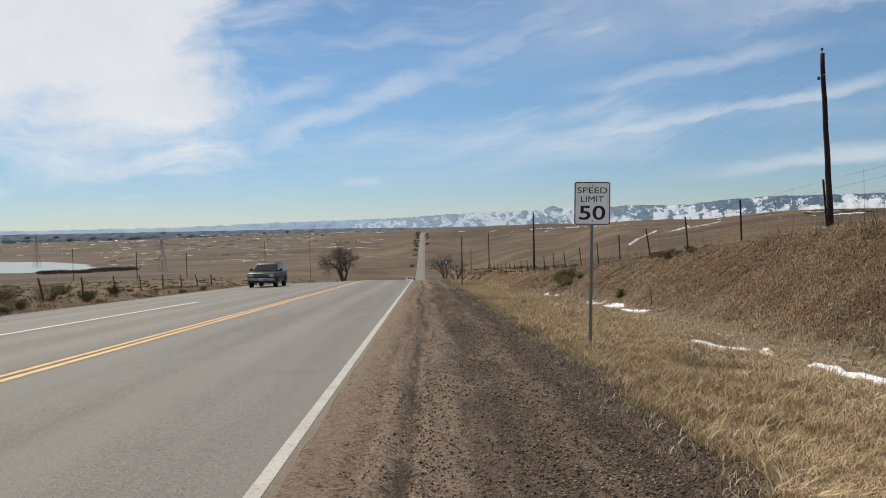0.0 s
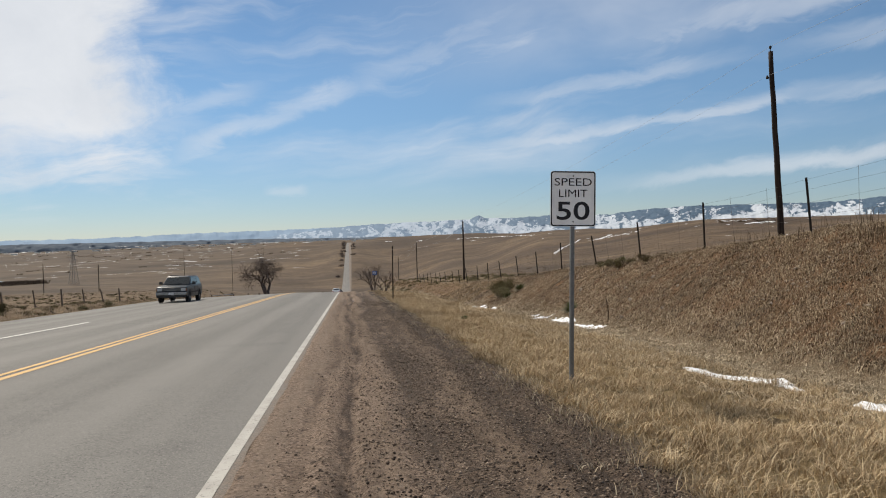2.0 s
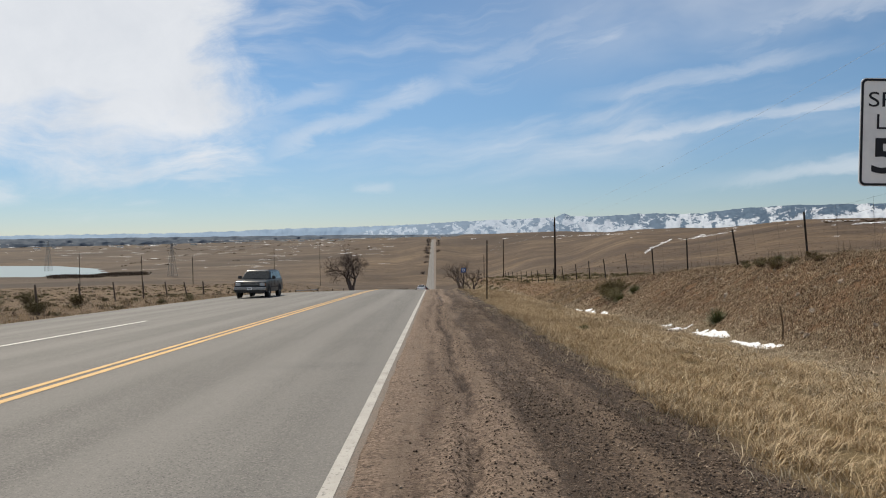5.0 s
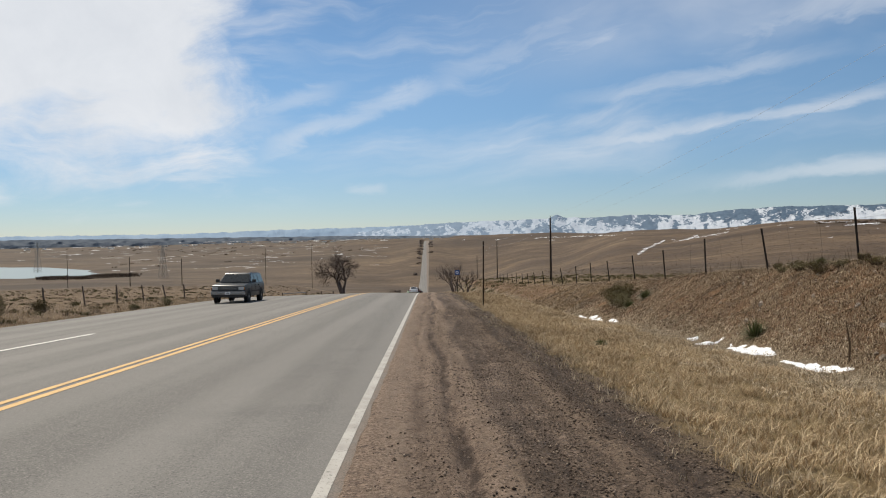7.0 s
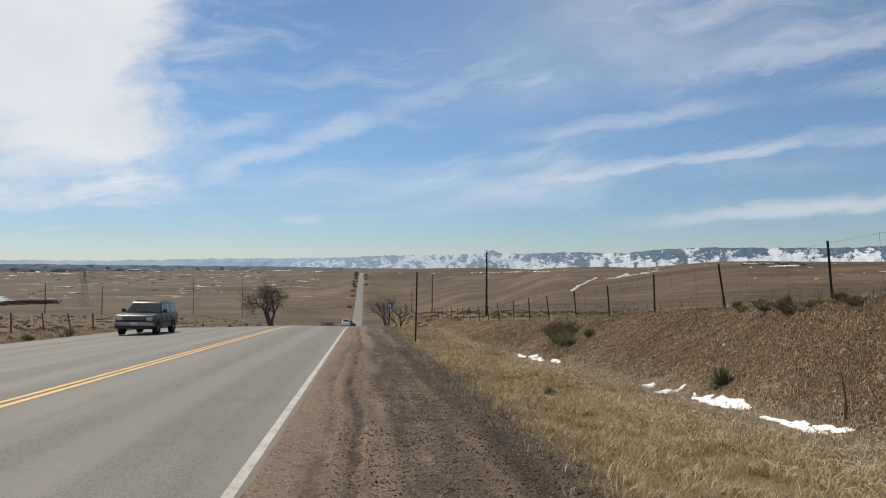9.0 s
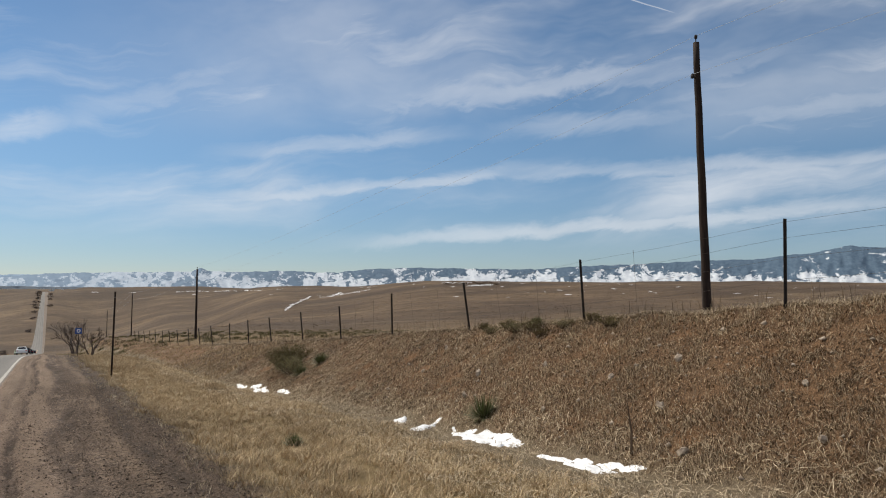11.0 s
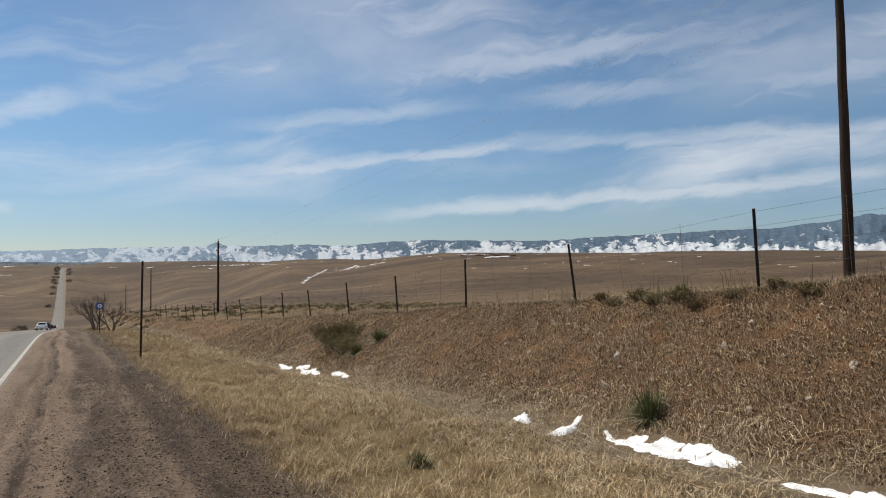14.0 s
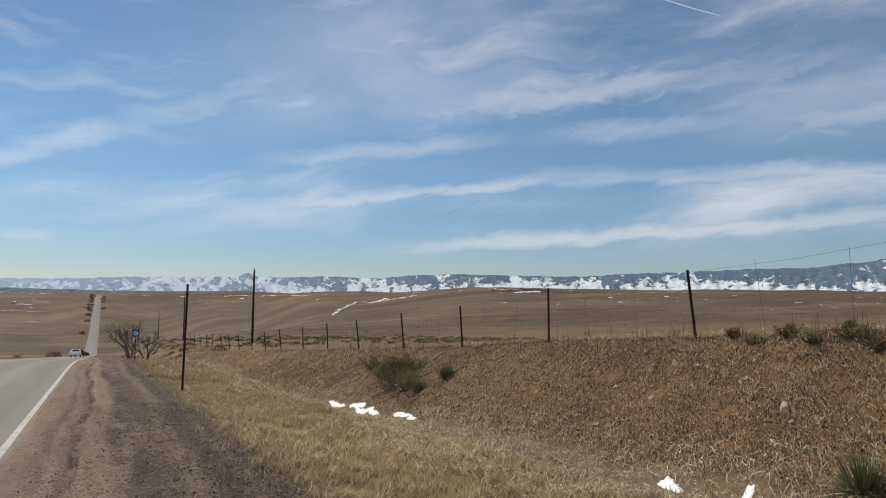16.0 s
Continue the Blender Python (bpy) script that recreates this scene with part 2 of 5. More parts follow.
def ground_material():
    """One sheet of soil: gravel shoulder, straw verge, bank, field and far prairie by where they lie."""
    k = Mat("prairie_soil", 0.92, 0.0, 0.15)
    x, y, z = k.axes()
    wob = k.math("MULTIPLY", k.math("SUBTRACT", k.noise(1.1, 6, 0.65), 0.5), 1.5)
    xw = k.math("ADD", x, wob)
    fine, mid, broad, huge = k.noise(38, 5, 0.75), k.noise(3.1, 6, 0.65), k.noise(0.22, 6, 0.6), k.noise(0.012, 7, 0.62)
    pebble = k.cells(48, out="Color")
    psep = k.nodes.new("ShaderNodeSeparateColor")
    k.links.new(pebble, psep.inputs[0])
    grey = psep.outputs[0]
    # gravel shoulder: tan in the driven part, dark crushed stone beside the grass
    tracks = k.noise(1.3, 5, 0.6, (1.5, 0.10, 1))
    gravel = k.mix(grey, (0.105, 0.074, 0.055), (0.320, 0.238, 0.180))
    gravel = k.mix(k.math("MULTIPLY", k.step(tracks, 0.45, 0.62), 0.6), gravel, (0.112, 0.080, 0.060))
    gravel = k.mix(k.math("MULTIPLY", k.step(mid, 0.52, 0.74), 0.5), gravel, (0.262, 0.201, 0.157))
    dark = k.mix(grey, (0.024, 0.017, 0.012), (0.140, 0.099, 0.072))
    lane = k.step(k.math("ADD", xw, k.math("MULTIPLY", k.math("SUBTRACT", tracks, 0.5), 2.2)), 1.35, 2.1)
    gravel = k.mix(k.math("MULTIPLY", lane, 0.85), gravel, dark)
    # ruts: damp dark soil in the bottoms, dry pale dust pressed between them
    sway = k.math("ADD", k.math("MULTIPLY", k.math("SINE", k.math("ADD", k.math("MULTIPLY", y, 0.23), 0.6)), 0.10), k.math("MULTIPLY", k.math("SINE", k.math("MULTIPLY", y, 0.71)), 0.05))
    sway = k.math("ADD", k.math("ADD", x, sway), k.math("MULTIPLY", k.math("SUBTRACT", k.noise(4.0, 6, 0.75), 0.5), 0.16))
    for at, half, depth, tone in ((0.42, 0.16, 0.6, (0.225, 0.172, 0.132)), (0.70, 0.07, 0.45, (0.085, 0.059, 0.043)), (1.06, 0.08, 0.90, (0.042, 0.029, 0.023)), (1.36, 0.14, 0.65, (0.260, 0.192, 0.140)), (1.74, 0.24, 0.70, (0.046, 0.034, 0.028)),
                                  (2.40, 0.18, 0.65, (0.215, 0.156, 0.112)), (2.80, 0.14, 0.75, (0.038, 0.028, 0.023))):
        d = k.math("ABSOLUTE", k.math("SUBTRACT", sway, at))
        f = k.math("MULTIPLY", k.math("SUBTRACT", 1.0, k.step(d, half * 0.4, half * 1.3)), k.math("MULTIPLY", k.step(k.noise(2.2, 7, 0.75, (2.0, 0.35, 1)), 0.36, 0.60), depth))
        gravel = k.mix(f, gravel, tone)
    gravel = k.mix(k.math("MULTIPLY", k.step(k.noise(9.0, 6, 0.75), 0.56, 0.66), 0.8), gravel, (0.042, 0.031, 0.026))
    gravel = k.mix(k.math("MULTIPLY", k.step(k.noise(14.0, 6, 0.75), 0.58, 0.68), 0.6), gravel, (0.30, 0.235, 0.185))
    straw = k.mix(k.step(fine, 0.3, 0.7), (0.148, 0.101, 0.049), (0.288, 0.216, 0.115))
    straw = k.mix(k.math("MULTIPLY", k.step(mid, 0.45, 0.7), 0.6), straw, (0.144, 0.104, 0.061))
    ditch = k.mix(k.step(fine, 0.3, 0.7), (0.119, 0.090, 0.059), (0.245, 0.198, 0.137))
    bank = k.mix(k.step(fine, 0.32, 0.68), (0.062, 0.036, 0.021), (0.225, 0.140, 0.080))
    bank = k.mix(k.math("MULTIPLY", k.step(k.noise(0.8, 5, 0.65), 0.52, 0.64), 0.6), bank, (0.225, 0.122, 0.062))
    field = k.mix(k.step(mid, 0.3, 0.7), (0.108, 0.071, 0.036), (0.180, 0.124, 0.068))
    field = k.mix(k.math("MULTIPLY", k.step(broad, 0.45, 0.7), 0.6), field, (0.209, 0.151, 0.083))
    col = k.mix(k.step(xw, 3.1, 3.9), gravel, straw)
    col = k.mix(k.step(xw, 6.4, 7.8), col, ditch)
    col = k.mix(k.step(xw, 8.3, 9.2), col, bank)
    col = k.mix(k.step(xw, 11.9, 13.5), col, field)
    left = k.mix(k.step(mid, 0.35, 0.65), (0.100, 0.066, 0.040), (0.185, 0.130, 0.078))
    left = k.mix(k.math("MULTIPLY", k.step(broad, 0.45, 0.65), 0.6), left, (0.115, 0.076, 0.045))
    col = k.mix(k.step(k.math("MULTIPLY", xw, -1.0), 12.0, 13.0), col, left)
    # the far prairie, with draws and grazed ground in broad sweeps
    far = k.mix(k.step(huge, 0.3, 0.7), (0.062, 0.043, 0.030), (0.138, 0.096, 0.060))
    far = k.mix(k.math("MULTIPLY", k.step(broad, 0.4, 0.7), 0.35), far, (0.150, 0.100, 0.060))
    mottle = k.noise(0.07, 6, 0.72, (0.7, 1.3, 1))
    far = k.mix(k.math("MULTIPLY", k.step(mottle, 0.48, 0.62), 0.62), far, (0.045, 0.031, 0.020))
    far = k.mix(k.math("MULTIPLY", k.step(k.noise(0.02, 6, 0.7, (0.5, 1.6, 1)), 0.54, 0.68), 0.5), far, (0.200, 0.142, 0.086))
    sweep = k.noise(0.006, 6, 0.6, (0.6, 1.7, 1))
    far = k.mix(k.math("MULTIPLY", k.step(sweep, 0.47, 0.62), 0.75), far, (0.060, 0.042, 0.030))
    bands = k.noise(0.0035, 8, 0.68, (0.5, 1.5, 1), 0.6)
    far = k.mix(k.math("MULTIPLY", k.step(bands, 0.50, 0.60), 0.6), far, (0.050, 0.036, 0.027))
    far = k.mix(k.math("MULTIPLY", k.step(k.noise(0.009, 7, 0.7, (0.4, 1.3, 1), 0.5), 0.56, 0.66), 0.5), far, (0.185, 0.135, 0.085))
    scrub = k.noise(0.16, 5, 0.7, (0.8, 1.2, 1))
    far = k.mix(k.math("MULTIPLY", k.step(scrub, 0.57, 0.63), 0.55), far, (0.034, 0.026, 0.016))
    far = k.mix(k.math("MULTIPLY", k.step(k.math("MULTIPLY", x, -1.0), 20, 320), 0.5), far, k.mix(k.step(bands, 0.4, 0.6), (0.095, 0.071, 0.053), (0.052, 0.040, 0.033)))
    col = k.mix(k.step(y, 90, 240), col, far)
    k.color(col)
    k.bump(k.math("ADD", k.math("MULTIPLY", grey, 0.5), k.math("ADD", fine, mid)), 0.8, 0.05)
    return k.m


M_ASPHALT = asphalt_material()
M_WHITE = paint_material("white_road_paint", (0.38, 0.362, 0.33), (0.265, 0.248, 0.222), 0.54)
M_LANE = paint_material("fresh_white_road_paint", (0.62, 0.61, 0.58), (0.50, 0.49, 0.46), 0.60)
M_YELLOW = paint_material("yellow_road_paint", (0.54, 0.31, 0.075), (0.40, 0.235, 0.07), 0.60)
M_GROUND = ground_material()
M_SNOW = plain("old_snow", (0.68, 0.70, 0.74), (0.86, 0.87, 0.89), 9, 0.6, 0, 0.5, 0.3, dist=0.05)
M_STEEL = plain("galvanised_steel", (0.13, 0.14, 0.145), (0.22, 0.225, 0.23), 40, 0.5, 0.6, 0.1)
M_SIGNFACE = plain("white_sign_sheeting", (0.74, 0.75, 0.76), (0.80, 0.80, 0.80), 18, 0.45, 0, 0.02)
M_SIGNBACK = plain("bare_aluminium", (0.50, 0.51, 0.50), (0.60, 0.61, 0.60), 12, 0.6, 0.05, 0.05)
M_BLACK = plain("black_sign_ink", (0.012, 0.012, 0.016), (0.02, 0.02, 0.024), 30, 0.5, 0, 0.02)
M_BLUE = plain("blue_sign_sheeting", (0.020, 0.060, 0.22), (0.028, 0.085, 0.28), 18, 0.45, 0, 0.02)
M_POLE = plain("creosoted_pole_wood", (0.012, 0.008, 0.007), (0.036, 0.023, 0.018), 16, 0.85, 0, 0.6, 0.2, (1, 1, 0.08), 0.02)
M_POST = plain("dark_steel_fence_post", (0.010, 0.009, 0.009), (0.026, 0.020, 0.018), 30, 0.8, 0.0, 0.2)
M_WOODPOST = plain("weathered_wood_post", (0.070, 0.055, 0.045), (0.140, 0.110, 0.090), 25, 0.9, 0, 0.4, 0.2, (1, 1, 0.1))
M_WIRE = plain("rusted_wire", (0.09, 0.075, 0.065), (0.15, 0.13, 0.11), 30, 0.6, 0.5, 0)
M_BARK = plain("bare_bark", (0.060, 0.044, 0.037), (0.130, 0.098, 0.082), 6, 0.9, 0, 0.5)
M_ROCK = plain("pale_rock", (0.22, 0.175, 0.135), (0.42, 0.36, 0.295), 9, 0.85, 0, 0.6, 0.25, dist=0.03)
M_STRAW = blades("golden_straw", [(0.29, 0.205, 0.115), (0.49, 0.375, 0.23), (0.64, 0.515, 0.34), (0.31, 0.21, 0.115)])
M_MAT = blades("matted_straw", [(0.22, 0.165, 0.105), (0.42, 0.34, 0.23), (0.58, 0.49, 0.36), (0.28, 0.21, 0.135)])
M_BANKGRASS = blades("bank_thatch", [(0.045, 0.030, 0.019), (0.200, 0.145, 0.094), (0.47, 0.375, 0.255), (0.155, 0.100, 0.060)])
M_YUCCA = blades("yucca_leaf", [(0.045, 0.060, 0.022), (0.085, 0.105, 0.040), (0.14, 0.15, 0.065), (0.10, 0.085, 0.045)], 0.55)
M_SAGE = blades("shrub_leaf", [(0.072, 0.064, 0.028), (0.125, 0.110, 0.045), (0.18, 0.148, 0.068), (0.105, 0.080, 0.045)], 0.8)
M_TWIG = blades("brown_twig", [(0.060, 0.040, 0.028), (0.110, 0.080, 0.055), (0.16, 0.115, 0.075)], 0.9)
M_WATER = Mat("reservoir_water", 0.6, 0.0, 0.03)
M_WATER.color((0.235, 0.295, 0.33)).bump(M_WATER.noise(0.4, 3, 0.6), 0.15, 0.1)
M_WATER = M_WATER.m


# ---- small mesh tools ----
def mesh_object(name, verts, faces, material, parent=None, smooth=False):
    me = bpy.data.meshes.new(name)
    me.from_pydata([tuple(v) for v in verts], [], [tuple(f) for f in faces])
    me.materials.append(material)
    if smooth:
        me.polygons.foreach_set("use_smooth", [True] * len(me.polygons))
    me.update()
    ob = new(name, me)
    ob.parent = parent
    return ob


def part(name, bm, material, parent=None, label="", smooth=False):
    """Links a bmesh as one mesh object under a thing or a part."""
    me = bpy.data.meshes.new(name)
    bm.normal_update()
    bm.to_mesh(me)
    bm.free()
    me.materials.append(material)
    if smooth:
        me.polygons.foreach_set("use_smooth", [True] * len(me.polygons))
    ob = new(name, me)
    ob.parent = parent
    return tagged(ob, label)


def box(bm, lo, hi, bevel=0.0, m=None):
    """A bevelled box from corner to corner."""
    c, s = [(a + b) / 2 for a, b in zip(lo, hi)], [max(b - a, 1e-4) for a, b in zip(lo, hi)]
    made = bmesh.ops.create_cube(bm, size=1, matrix=Matrix.Translation(c) @ Matrix.Diagonal((*s, 1)))["verts"]
    if bevel:
        edges = list({e for v in made for e in v.link_edges})
        made = bmesh.ops.bevel(bm, geom=edges, offset=bevel, segments=2, affect="EDGES", profile=0.5)["verts"]
    if m is not None:
        bmesh.ops.transform(bm, matrix=m, verts=list({v for v in made if v.is_valid}))
    return bm


def tube(bm, pts, radii, n=8, cap=True):
    """A tapering tube along points."""
    pts = [Vector(p) for p in pts]
    rings, side = [], None
    for i, p in enumerate(pts):
        d = (pts[min(i + 1, len(pts) - 1)] - pts[max(i - 1, 0)]).normalized()
        if side is None:
            side = d.orthogonal().normalized()
        side = (side - d * side.dot(d)).normalized()
        up, r = d.cross(side), radii[i] if isinstance(radii, (list, tuple)) else radii
        rings.append([bm.verts.new(p + r * (math.cos(2 * math.pi * j / n) * side + math.sin(2 * math.pi * j / n) * up)) for j in range(n)])
    for a, b in zip(rings, rings[1:]):
        for j in range(n):
            bm.faces.new((a[j], a[(j + 1) % n], b[(j + 1) % n], b[j]))
    if cap:
        bm.faces.new(rings[0][::-1])
        bm.faces.new(rings[-1])
    return bm


def disc(bm, r0, r1, depth, n, m):
    """A round slab (or ring, with r0 > 0) of some depth along y, placed by m."""
    made = []
    for y in (-depth / 2, depth / 2):
        for r in ((r0, r1) if r0 else (r1,)):
            made.append([bm.verts.new(m @ Vector((r * math.cos(2 * math.pi * j / n), y, r * math.sin(2 * math.pi * j / n)))) for j in range(n)])
    if r0:
        a, b, c, d = made
        for j in range(n):
            k = (j + 1) % n
            for p, q in ((a, b), (b, d), (d, c), (c, a)):
                bm.faces.new((p[j], p[k], q[k], q[j]))
    else:
        a, b = made
        for j in range(n):
            k = (j + 1) % n
            bm.faces.new((a[j], a[k], b[k], b[j]))
        bm.faces.new(a[::-1])
        bm.faces.new(b)
    return bm


def prism(bm, outline, y0, y1):
    """An (x, z) outline drawn out from y0 to y1."""
    a = [bm.verts.new((x, y0, z)) for x, z in outline]
    b = [bm.verts.new((x, y1, z)) for x, z in outline]
    n = len(outline)
    for i in range(n):
        bm.faces.new((a[i], a[(i + 1) % n], b[(i + 1) % n], b[i]))
    bm.faces.new(a[::-1])
    bm.faces.new(b)
    return bm


def rounded(w, h, r, n=5):
    """A rectangle's (x, z) outline with round corners, about its centre."""
    out = []
    for cx, cz, a0 in ((w / 2 - r, h / 2 - r, 0), (-w / 2 + r, h / 2 - r, 90), (-w / 2 + r, -h / 2 + r, 180), (w / 2 - r, -h / 2 + r, 270)):
        out += [(cx + r * math.cos(radians(a0 + 90 * i / n)), cz + r * math.sin(radians(a0 + 90 * i / n))) for i in range(n + 1)]
    return out


def thing(name, label, category, at=(0, 0, 0), turn=0.0, group=""):
    ob = new(name)
    ob.empty_display_size = 0.1
    ob.matrix_basis = pose(*at, 0, 0, turn)
    return tagged(ob, label, category, group)


# ---- the lie of the land ----
SLOPE_Y = [-400, 58, 80, 560, 780, 900, 1250, 1560, 1900, 2400, 4700]
SLOPE_S = [-0.0535, -0.0535, -0.083, -0.083, 0.0, 0.068, 0.066, 0.0, -0.025, 0.0, 0.0]
_ys = np.arange(-400, 4701, 2.0)
_zs = np.concatenate([[0], np.cumsum((np.interp(_ys, SLOPE_Y, SLOPE_S)[1:] + np.interp(_ys, SLOPE_Y, SLOPE_S)[:-1]))])
_zs += 0.06 - np.interp(0, _ys, _zs)


def ease(v, lo, hi):
    v = np.clip((np.asarray(v, float) - lo) / (hi - lo), 0, 1)
    return v * v * (3 - 2 * v)


def road_z(y):
    """Height of the road's right edge line."""
    return np.interp(y, _ys, _zs)


def drift_x(y):
    """How far the road wanders right beyond the valley."""
    return np.interp(y, [400, 1700], [0.0, 6.0])


def crown(x):
    """Rise of the asphalt over its edge line, highest at the yellow line."""
    return np.interp(x, [-14.2, -4.2, 0.5], [-0.10, 0.085, -0.01])


def waves(x, y, size, seed):
    """Cheap rolling unevenness, about -1 to 1."""
    out, k = 0, 1.0
    for i in range(4):
        a = seed * 1.7 + i * 2.399
        out = out + np.sin((x * math.cos(a) + y * math.sin(a)) * k / size * 6.28 + seed * (i + 1)) * np.cos((y * math.cos(a * 1.3) - x * math.sin(a * 1.3)) * k / size * 5.1 + i) / k**0.8
        k *= 1.9
    return out / 2.0


# wheel ruts along the shoulder: offset, half width, depth
RUTS = ((0.70, 0.09, 0.016), (1.06, 0.09, 0.050), (1.72, 0.22, 0.030), (2.12, 0.12, 0.022), (2.78, 0.15, 0.040))

# heights of the far land by heading, at set distances
FAR_R = [190, 270, 400, 600, 840, 1200, 1700, 2600, 4700]
FAR = {
    -75: [-10.9, -15.2, -34, -46, -48.5, -49, -47.5, -40, -30],
    -24: [-9.9, -16.5, -35, -46, -48.5, -49, -46, -36, -30],
    -11: [-11.5, -20, -37, -48, -52, -45, -30, -27, -30],
    -3: [-15, -21, -32, -47, -55, -37, -12, -20, -30],
    3: [-14, -19, -30, -45, -52, -34, -6, -20, -30],
    9: [-10.3, -13.5, -24, -33, -32, -18, -2, -18, -30],
    16: [-10, -13, -15, -12.5, -5, 0.6, -8, -20, -30],
    29: [-8.5, -10.5, -6.5, 3.5, 8.0, 0, -12, -20, -30],
    50: [-5, -7, -4, 4, 9.5, 4, -10, -20, -30],
    75: [-4, -6, -3, 4, 9, 4, -10, -20, -30],
}


def far_z(az, r):
    heads = sorted(FAR)
    cols = np.array([np.interp(r, FAR_R, FAR[h]) for h in heads])
    a = np.clip(az, heads[0], heads[-1] - 1e-6)
    i = np.clip(np.searchsorted(heads, a, side="right") - 1, 0, len(heads) - 2)
    lo, hi = np.take(heads, i), np.take(heads, i + 1)
    f = ease((a - lo) / (hi - lo), 0, 1)
    n = np.arange(a.size)
    return cols[i, n] * (1 - f) + cols[i + 1, n] * f


def land_z(x, y):
    """Height of the ground sheet at points of the plan."""
    x, y = np.broadcast_arrays(np.asarray(x, float), np.asarray(y, float))
    shape = x.shape
    x, y = x.ravel(), y.ravel()
    plane = 0.06 - 0.0535 * y
    road = road_z(y)
    # right of the road: shoulder, verge, ditch, bank, field
    top = np.interp(y, [5, 18, 29, 34, 39, 44.4, 60, 80, 118, 200], [2.35, 2.1, 1.69, 1.48, 1.34, 1.11, 0.60, 0.10, -0.16, -0.2])
    deep = -0.40 - 0.44 * ease(y, 33, 47) + 0.4 * ease(y, 60, 100)
    sway = x + 0.10 * np.sin(y * 0.23 + 0.6) + 0.05 * np.sin(y * 0.71)
    rut = 0.0
    for at, half, drop in RUTS:
        d = (sway - at) / half
        rut = rut - drop * np.exp(-d * d) * (0.75 + 0.25 * np.sin(y * 1.3 + at * 9)) + 0.45 * drop * (np.exp(-((np.abs(d) - 1.9) * 1.6) ** 2))
    rut = (rut + 0.016 * waves(x * 1.6, y, 1.1, 31) + 0.011 * waves(x, y, 0.42, 32)) * ease(x, 0.30, 0.6) * (1 - ease(x, 3.0, 3.6))
    rut = rut + 0.006 * waves(x, y, 0.6, 33) * ease(x, 0.14, 0.2)
    side = np.interp(x, [0.12, 0.17, 0.24, 0.34, 3.0, 3.7, 5.0, 7.0], [-0.03, -0.012, 0.004, 0.012, -0.03, -0.13, -0.26, -0.34]) + rut
    side = side + (deep + 0.34) * ease(x, 6.2, 8.2)
    f = np.clip((x - 8.45) / (11.75 - 8.45), 0, 1)
    f = f * 0.86 + 0.14 * f * f * (3 - 2 * f)
    side = np.where(x > 8.45, deep + (top - deep) * f, side)
    side = side + np.where(x > 11.75, 0.02 * (x - 11.75) * ease(60 - x, 0, 40), 0)
    rough = (0.05 * waves(x, y, 2.3, 1) + 0.025 * waves(x, y, 0.7, 2)) * ease(x, 3.2, 5.0) + 0.012 * waves(x, y, 0.9, 5) * ease(x, 0.4, 1)
    rough = rough + 0.10 * waves(x, y, 3.7, 3) * ease(x, 8.8, 10) * (1 - ease(x, 11.2, 12.5))
    right = np.where(x > 6, plane * ease(x, 6, 10) + road * (1 - ease(x, 6, 10)), road) + side + rough
    # left of the road: verge, shallow ditch, pasture
    lo = -np.interp(-x, [13.9, 14.6, 16.5, 18.5, 21, 40, 90], [0.16, 0.20, 0.62, 0.45, 0.25, 0.7, 1.0]) + 0.07 * waves(x, y, 4.1, 4) * ease(-x, 14.5, 17)
    lw = ease(-x, 16, 40)
    left = plane * lw + road * (1 - lw) + lo
    under = road + crown(x) - 0.12
    near = np.where(x > 0.17, right, np.where(x < -13.9, left, under))
    # beyond it the far land, with the road cut or banked through
    dx, dy = x - 1.0, y - 12.0
    r, az = np.hypot(dx, dy), np.degrees(np.arctan2(dx, np.maximum(dy, -0.5 * np.abs(dx))))
    far = far_z(az, np.maximum(r, 190)) + waves(x, y, 310, 6) * 1.5 * ease(r, 250, 600) + waves(x * 1.3, y * 0.8, 120, 7) * 0.9 * ease(r, 200, 400)
    road_in = np.abs(x + 4.6 - drift_x(y))
    corridor = ease(-road_in, -(26 + 0.03 * r), -11)
    far = far * (1 - corridor) + (road - 0.12) * corridor
    w = ease(r, 160, 250)
    z = near * (1 - w) + far * w
    # the reservoir's bed
    lake = ease(-az, 23.8, 25.5) * ease(r, 1040 + 12 * (-az - 26), 1120 + 12 * (-az - 26)) * (1 - ease(r, 1350 + 30 * (-az - 24), 1480 + 32 * (-az - 24)))
    z = z * (1 - lake) + np.minimum(z, -52.5) * lake
    return z.reshape(shape)


def land(x, y):
    return float(land_z(np.array([x]), np.array([y]))[0])


def grades(*runs):
    """Coordinates from runs of (start, end, step)."""
    return np.unique(np.concatenate([np.arange(a, b, s) for a, b, s in runs] + [[runs[-1][1]]]).round(3))


def spread(a, b, ratio):
    out, v, s = [], a, abs(a) * (ratio - 1)
    while v < b:
        out.append(v)
        v *= ratio
    return np.array(out + [b])


gx = np.unique(np.concatenate([-spread(60, 4700, 1.06)[::-1], grades((-60, -15, 1.5), (-15, 0.4, 0.9), (0.18, 3.6, 0.07), (3.6, 13.5, 0.2), (13.5, 60, 1.3)), spread(60, 4700, 1.06), [-13.9, 0.14]]).round(3))
gy = np.unique(np.concatenate([-spread(30, 600, 1.25)[::-1], grades((-30, 0, 2.0), (0, 34, 0.10), (34, 52, 0.25), (52, 120, 1.0), (120, 260, 3.0)), spread(260, 4700, 1.028)]).round(3))
X, Y = np.meshgrid(gx, gy)
Z = land_z(X, Y)
nx, ny = len(gx), len(gy)
idx = np.arange(nx * ny).reshape(ny, nx)
quads = np.stack([idx[:-1, :-1], idx[:-1, 1:], idx[1:, 1:], idx[1:, :-1]], -1).reshape(-1, 4)
